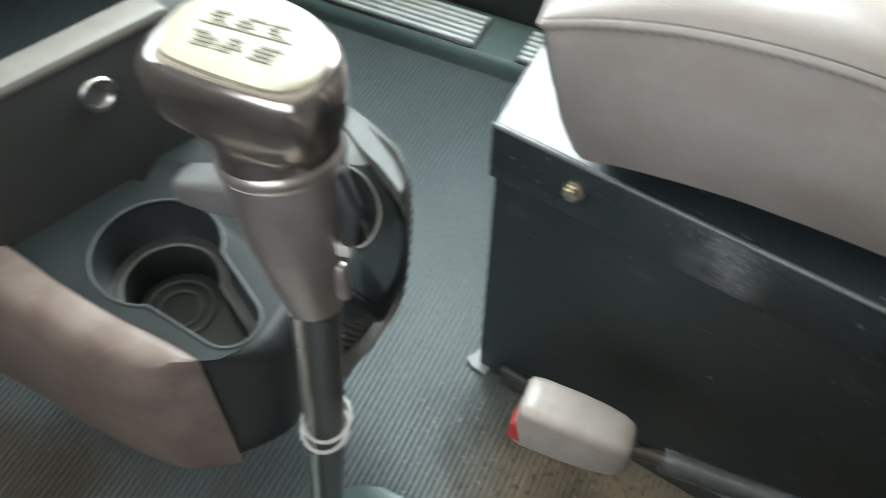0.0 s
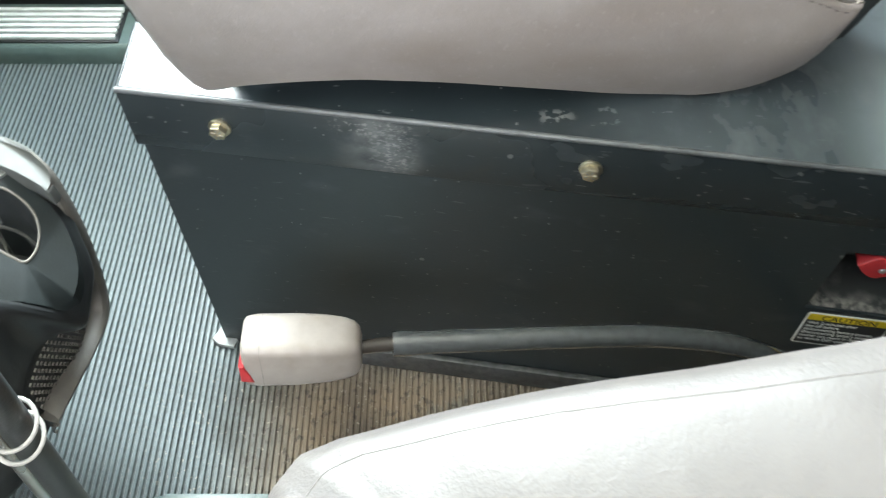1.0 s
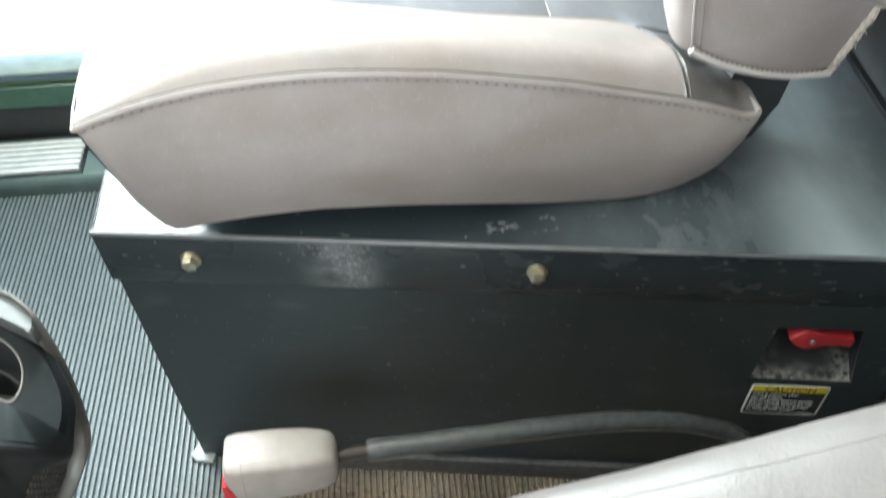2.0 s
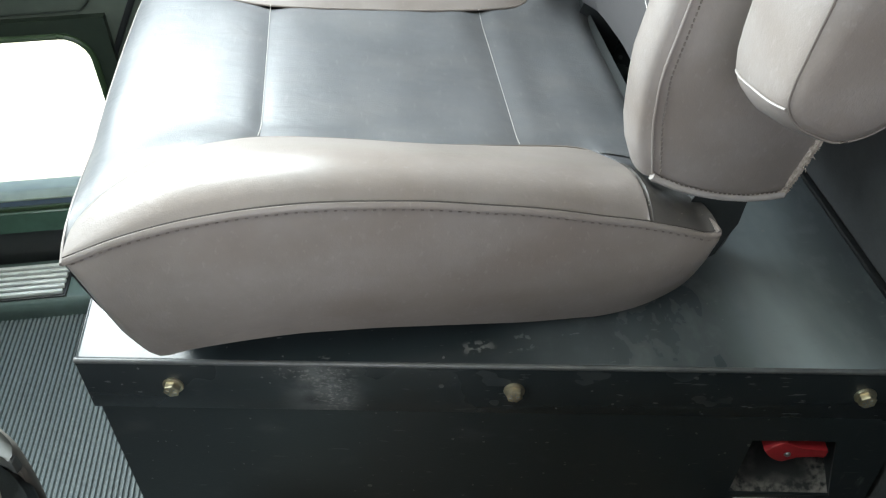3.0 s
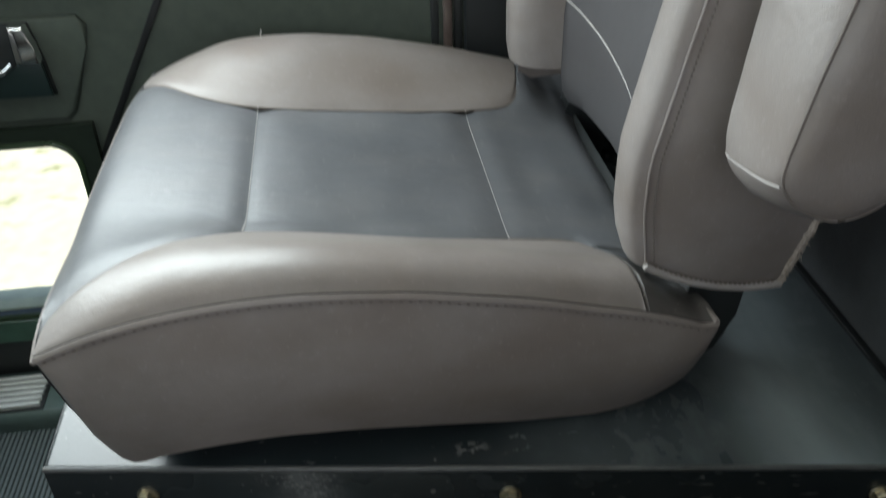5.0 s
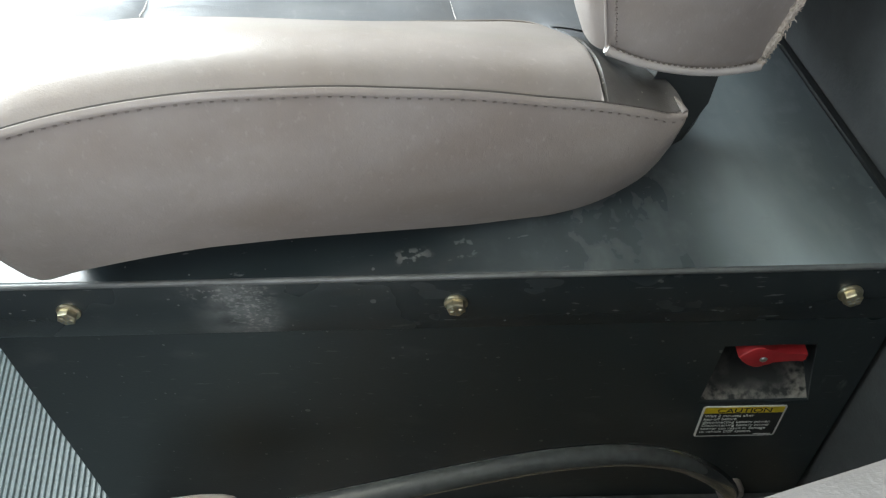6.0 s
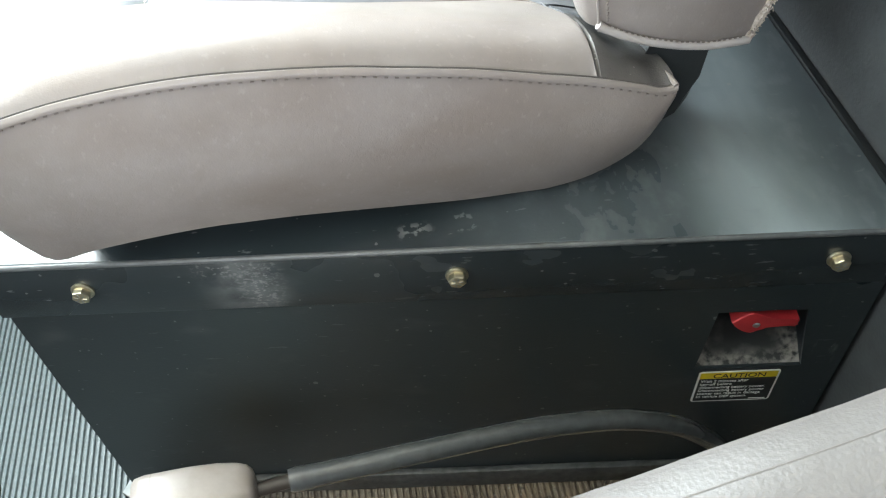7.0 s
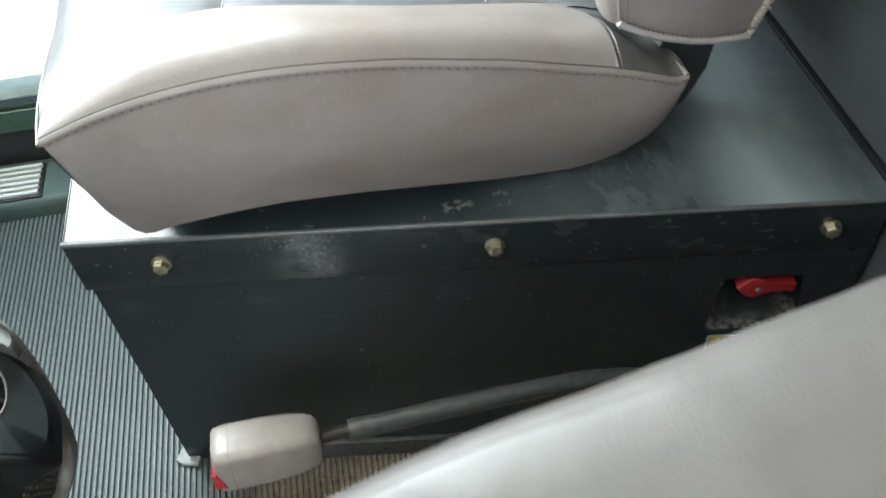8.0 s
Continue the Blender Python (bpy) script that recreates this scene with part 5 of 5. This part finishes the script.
for (x0, y0, x1, y1), (centre, ring) in zip(((-0.40, -0.245, -0.090, -0.1322), (-0.40, -0.1325, -0.0815, 0.008)), cups):
    top = TOPZ + (0.005 if y0 > -0.2 else 0.0)
    outer_line = [(x0, y0), (x1, y0), (x1, y1), (x0, y1)]
    if y0 < -0.2:
        outer_line = [(x0, -0.2525), (-0.128, -0.2525), (-0.115, -0.2505), (-0.104, -0.2435), (-0.096, -0.232), (x1, -0.212), (x1, -0.162), (-0.083, -0.150), (-0.0705, y1), (x0, y1)]
    else:
        outer_line = [(x0, y0), (-0.0705, y0), (-0.0510, -0.122), (-0.0455, -0.105), (-0.0470, -0.085), (-0.0550, -0.066), (-0.068, -0.050), (-0.085, -0.040), (-0.11, -0.024), (-0.137, -0.0045), (-0.16, 0.004), (x0, 0.032)]
        outer_line = outer_line[:1] + smooth_line(outer_line[1:-1], 4) + outer_line[-1:]
    bm = plate_with_hole(outer_line, ring, TOPZ - 0.012, top)
    for v in bm.verts:
        v.co.z -= sag(v.co.x, v.co.y)
    deck = part("top_deck", bm, CONSOLE_DECK, console)
    rim = tube(bmesh.new(), [(px, py, top + 0.0002 - sag(px, py)) for px, py in ring + ring[:1]], 0.0014 if y0 < -0.2 else 0.0011, 8, caps=False)
    part("cup_rim", rim, RIM_DARK if y0 < -0.2 else RIM_GREY, deck)
    bm = bmesh.new()
    rows = [[(centre[0] + (px - centre[0]) * s, centre[1] + (py - centre[1]) * s, z) for px, py in ring] for z, s in ((top - 0.004, 1.0), (TOPZ - 0.03, 0.985), (TOPZ - 0.045, 0.97), (TOPZ - 0.046, 0.80), (TOPZ - 0.085, 0.77))]
    rows = [[(px, py, pz - sag(*at)) for (px, py, pz), at in zip(row, ring)] for row in rows]
    vs = grid(bm, rows, close=True)
    bm.faces.new(vs[-1])
    well = part("cup_well", bm, BLACK_PLASTIC, console)
    ring2 = [(centre[0] + (px - centre[0]) * 0.8, centre[1] + (py - centre[1]) * 0.8, TOPZ - 0.0455 - sag(px, py)) for px, py in ring]
    part("step_rim", tube(bmesh.new(), ring2 + ring2[:1], 0.0016, 6, caps=False), GREY_PLASTIC, well)
    for size, deep in ((0.62, 0.0835), (0.40, 0.0840)):
        ring3 = [(centre[0] - 0.004 + 0.045 * size * math.cos(2 * math.pi * k / 28), centre[1] + 0.045 * size * math.sin(2 * math.pi * k / 28), TOPZ - deep) for k in range(29)]
        part("floor_ring", tube(bmesh.new(), ring3, 0.0016, 6, caps=False), GREY_PLASTIC, well)
cover = [(-0.159 + 0.0458 * math.cos(radians(7 + 168 * k / 30)), -0.055 + 0.0458 * math.sin(radians(7 + 168 * k / 30))) for k in range(31)]
cover += [(-0.40, -0.045), (-0.40, 0.112), (-0.233, 0.034), (-0.195, 0.015), (-0.160, -0.005), (-0.137, -0.013), (-0.110, -0.029), (-0.095, -0.034), (-0.099, -0.041), (-0.106, -0.0465)]
bm = prism(bmesh.new(), cover, 0.3285, 0.3312, 0.0008)
for v in bm.verts:
    v.co.z -= sag(v.co.x, v.co.y)
part("deck_cover", bm, LEDGE_GREY, console, "deck round the cup holder, painted pale grey for window glare")
# rear face, lower grille and side shells
bm = boxed((-0.30, -0.235, 0.15), (-0.125, -0.012, TOPZ - 0.09), 0.006)
part("core", bm, BLACK_PLASTIC, console)
bm = bmesh.new()


apron = smooth_line([(-0.092, TOPZ), (-0.082, TOPZ - 0.004), (-0.075, TOPZ - 0.014), (-0.073, TOPZ - 0.03), (-0.074, 0.25), (-0.079, 0.19), (-0.088, 0.152), (-0.12, 0.150)], 4)


def hollow(y):
    """How far the rear face draws in towards the driver's corner."""
    return 0.023 * max(0.0, 1 - (y + 0.2525) / 0.040) ** 1.5



def face_point(px, py, pz):
    """A point of the rear face from its profile."""
    x = min(px, -0.092) + max(0.0, px + 0.092) * (1 - hollow(py) / 0.023) - hollow(py) + fuller(py, pz)
    if pz > 0.2:
        return (x, py, pz - sag(x, py) * ease((pz - 0.20) / 0.11) + (0.0045 * ease((py + 0.155) / 0.035) if pz > TOPZ - 0.006 else 0.0))
    return (x, py, pz + 0.018 * ease((-0.12 - py) / 0.1))


grid(bm, [[face_point(px, y, pz) for px, pz in apron] for y in [-0.2525 + 0.2065 * k / 64 for k in range(65)]])
part("rear_face", bm, CONSOLE_BLACK, console)


def face_x(z):
    """Depth of the rear face at a height."""
    pts = sorted((pz, px) for px, pz in apron if 0.151 < pz < 0.27)
    return along(pts, z)


bm = bmesh.new()
grid(bm, [[(face_x(z) + fuller(y, z) + 0.0007, y, z) for y in [-0.180 + 0.125 * k / 22 for k in range(23)]] for z in [0.153 + 0.0092 * k for k in range(11)]])
grille = part("grille", bm, CONSOLE_BLACK, console, "black dimpled grille")
bm = bmesh.new()
for i in range(20):
    for j in range(14):
        y, z = -0.177 + i * 0.0062 + (0.0031 if j % 2 else 0), 0.160 + j * 0.0061
        x = face_x(z) + fuller(y, z)
        box(bm, (x, y - 0.0014, z - 0.0009), (x + 0.0024, y + 0.0014, z + 0.0009))
tagged(part("grille_texture", bm, RIM_GREY, grille, smooth=False), kind="stuff")
# driver-side shell: top band, corner and drop
inner = smooth_line([(-0.43, -0.222), (-0.31, -0.234), (-0.245, -0.244), (-0.19, -0.2495), (-0.150, -0.2505), (-0.128, -0.2515), (-0.1175, -0.2525), (-0.1125, -0.2535)], 5)
outer = smooth_line([(-0.43, -0.268), (-0.31, -0.276), (-0.25, -0.281), (-0.20, -0.2835), (-0.160, -0.2815), (-0.142, -0.2765), (-0.126, -0.2650), (-0.1122, -0.2540)], 5)
bm = bmesh.new()
rows = []
for z, f in ((0.322, -0.06), (0.3295, -0.03), (0.3315, 0.04), (0.333, 0.25), (0.3325, 0.55), (0.329, 0.78), (0.320, 0.93), (0.303, 1.02), (0.27, 1.07), (0.22, 1.10), (0.178, 1.10), (0.162, 1.04), (0.157, 0.85), (0.157, 0.3)):
    rows.append([(a[0] + (b[0] - a[0]) * f, a[1] + (b[1] - a[1]) * f, z - (0.02 * min(1, max(0, (-0.16 - a[0]) / 0.2)) if z < 0.2 else 0)) for a, b in zip(inner, outer)])
grid(bm, rows)
part("driver_shell", bm, TAUPE_PLASTIC, console, "worn taupe plastic side of the console")
# passenger-side shell with its bowed rim
bow = smooth_line([(-0.040, 0.3335), (-0.034, 0.322), (-0.0310, 0.285), (-0.0315, 0.250), (-0.036, 0.215), (-0.045, 0.182), (-0.057, 0.162), (-0.074, 0.1595), (-0.10, 0.167), (-0.14, 0.182), (-0.19, 0.202)], 5)


def flare(x, z):
    """How far the side stands out towards the door, further forward."""
    reach = along([(-0.40, 0.20), (-0.243, 0.109), (-0.206, 0.079), (-0.153, 0.047), (-0.118, 0.034), (-0.081, 0.017), (-0.068, 0.006), (-0.060, 0.0)], x)
    return reach * (0.35 + 0.65 * ease((z - 0.16) / 0.12))


bm = bmesh.new()
rows = []
for x, inn in ((-0.40, 0.0), (-0.243, 0.0), (-0.206, 0.0), (-0.18, 0.0), (-0.153, 0.0), (-0.118, 0.0), (-0.081, 0.0), (-0.068, 0.0005), (-0.0630, 0.002), (-0.0605, 0.005), (-0.0605, 0.011), (-0.0630, 0.0155), (-0.070, 0.0185), (-0.088, 0.020)):
    row = []
    for py, pz in bow:
        d = Vector((-0.13 - py, 0.26 - pz)).normalized() * (0.35 + 0.65 * ease((py + 0.11) / 0.05))
        row.append((x + 0.02 * (pz - 0.25), py + d.x * inn * 1.2 + flare(x, pz), pz + d.y * inn))
    rows.append(row)
grid(bm, rows)
part("passenger_shell", bm, RIM_GREY, console, "grey plastic shell with bowed rim")
ledge_line = smooth_line([(-0.40, 0.165), (-0.243, 0.074), (-0.206, 0.044), (-0.153, 0.012), (-0.118, -0.001), (-0.081, -0.018), (-0.066, -0.031), (-0.0595, -0.043), (-0.0600, -0.054), (-0.068, -0.049), (-0.085, -0.042), (-0.11, -0.030), (-0.137, -0.012), (-0.160, -0.002), (-0.195, 0.018), (-0.233, 0.037), (-0.40, 0.115)], 4)
bm = prism(bmesh.new(), ledge_line, 0.316, 0.3330, 0.0022, seg=3)
for v in bm.verts:
    v.co.z -= 0.010 * ease((v.co.x + 0.088) / 0.028)
part("passenger_ledge", bm, LEDGE_GREY, console, "ledge beside the cup holder, painted pale grey for window glare")
# dash panel behind the console with the power socket
panel = thing("dash_panel", "dark lower dash panel with a round power socket", "panel")
PM = pose(-0.262, -0.150, 0.288, 0, -8, -22)
ob = part("board", boxed((-0.03, -0.45, 0.0), (0.0, 0.09, 0.155), 0.006), DARK_PANEL, panel)
ob.matrix_local = PM
ob = part("top_trim", boxed((-0.032, -0.45, 0.150), (0.003, 0.09, 0.161), 0.005), RIM_GREY, panel, "grey-beige trim strip")
ob.matrix_local = PM
sock = part("power_socket", lathe(bmesh.new(), [(0.0085, 0.001), (0.0135, 0.001), (0.0145, 0.004), (0.0130, 0.006), (0.0100, 0.006), (0.0095, 0.0015)], axis=0, sides=24), STEEL, panel, "round chrome power socket")
sock.matrix_local = PM @ pose(0.0, 0.018, 0.121)

# plate round the foot of the gear lever
cover = thing("lever_plate", "slate-grey floor plate round the gear lever", "floor plate")
plate_top = part("plate", prism(bmesh.new(), rounded(-0.075, -0.43, 0.150, -0.176, 0.045, 6), 0.0, 0.009, 0.004), TEAL_PLASTIC, cover)
part("boot", lathe(bmesh.new(), [(0.0001, 0.008), (0.062, 0.008), (0.060, 0.014), (0.050, 0.020), (0.042, 0.022), (0.040, 0.034), (0.028, 0.048), (0.016, 0.066), (0.010, 0.070), (0.0001, 0.070)], (-0.034, -0.2625, 0)), BLACK_RUBBER, cover)
for bx, by in ((-0.004, -0.192), (0.075, -0.192)):
    part("bolt", lathe(bmesh.new(), [(0.0001, 0.008), (0.008, 0.008), (0.008, 0.010), (0.005, 0.0105), (0.005, 0.012), (0.0001, 0.012)], (bx, by, 0), sides=12), RAIL_STEEL, cover)
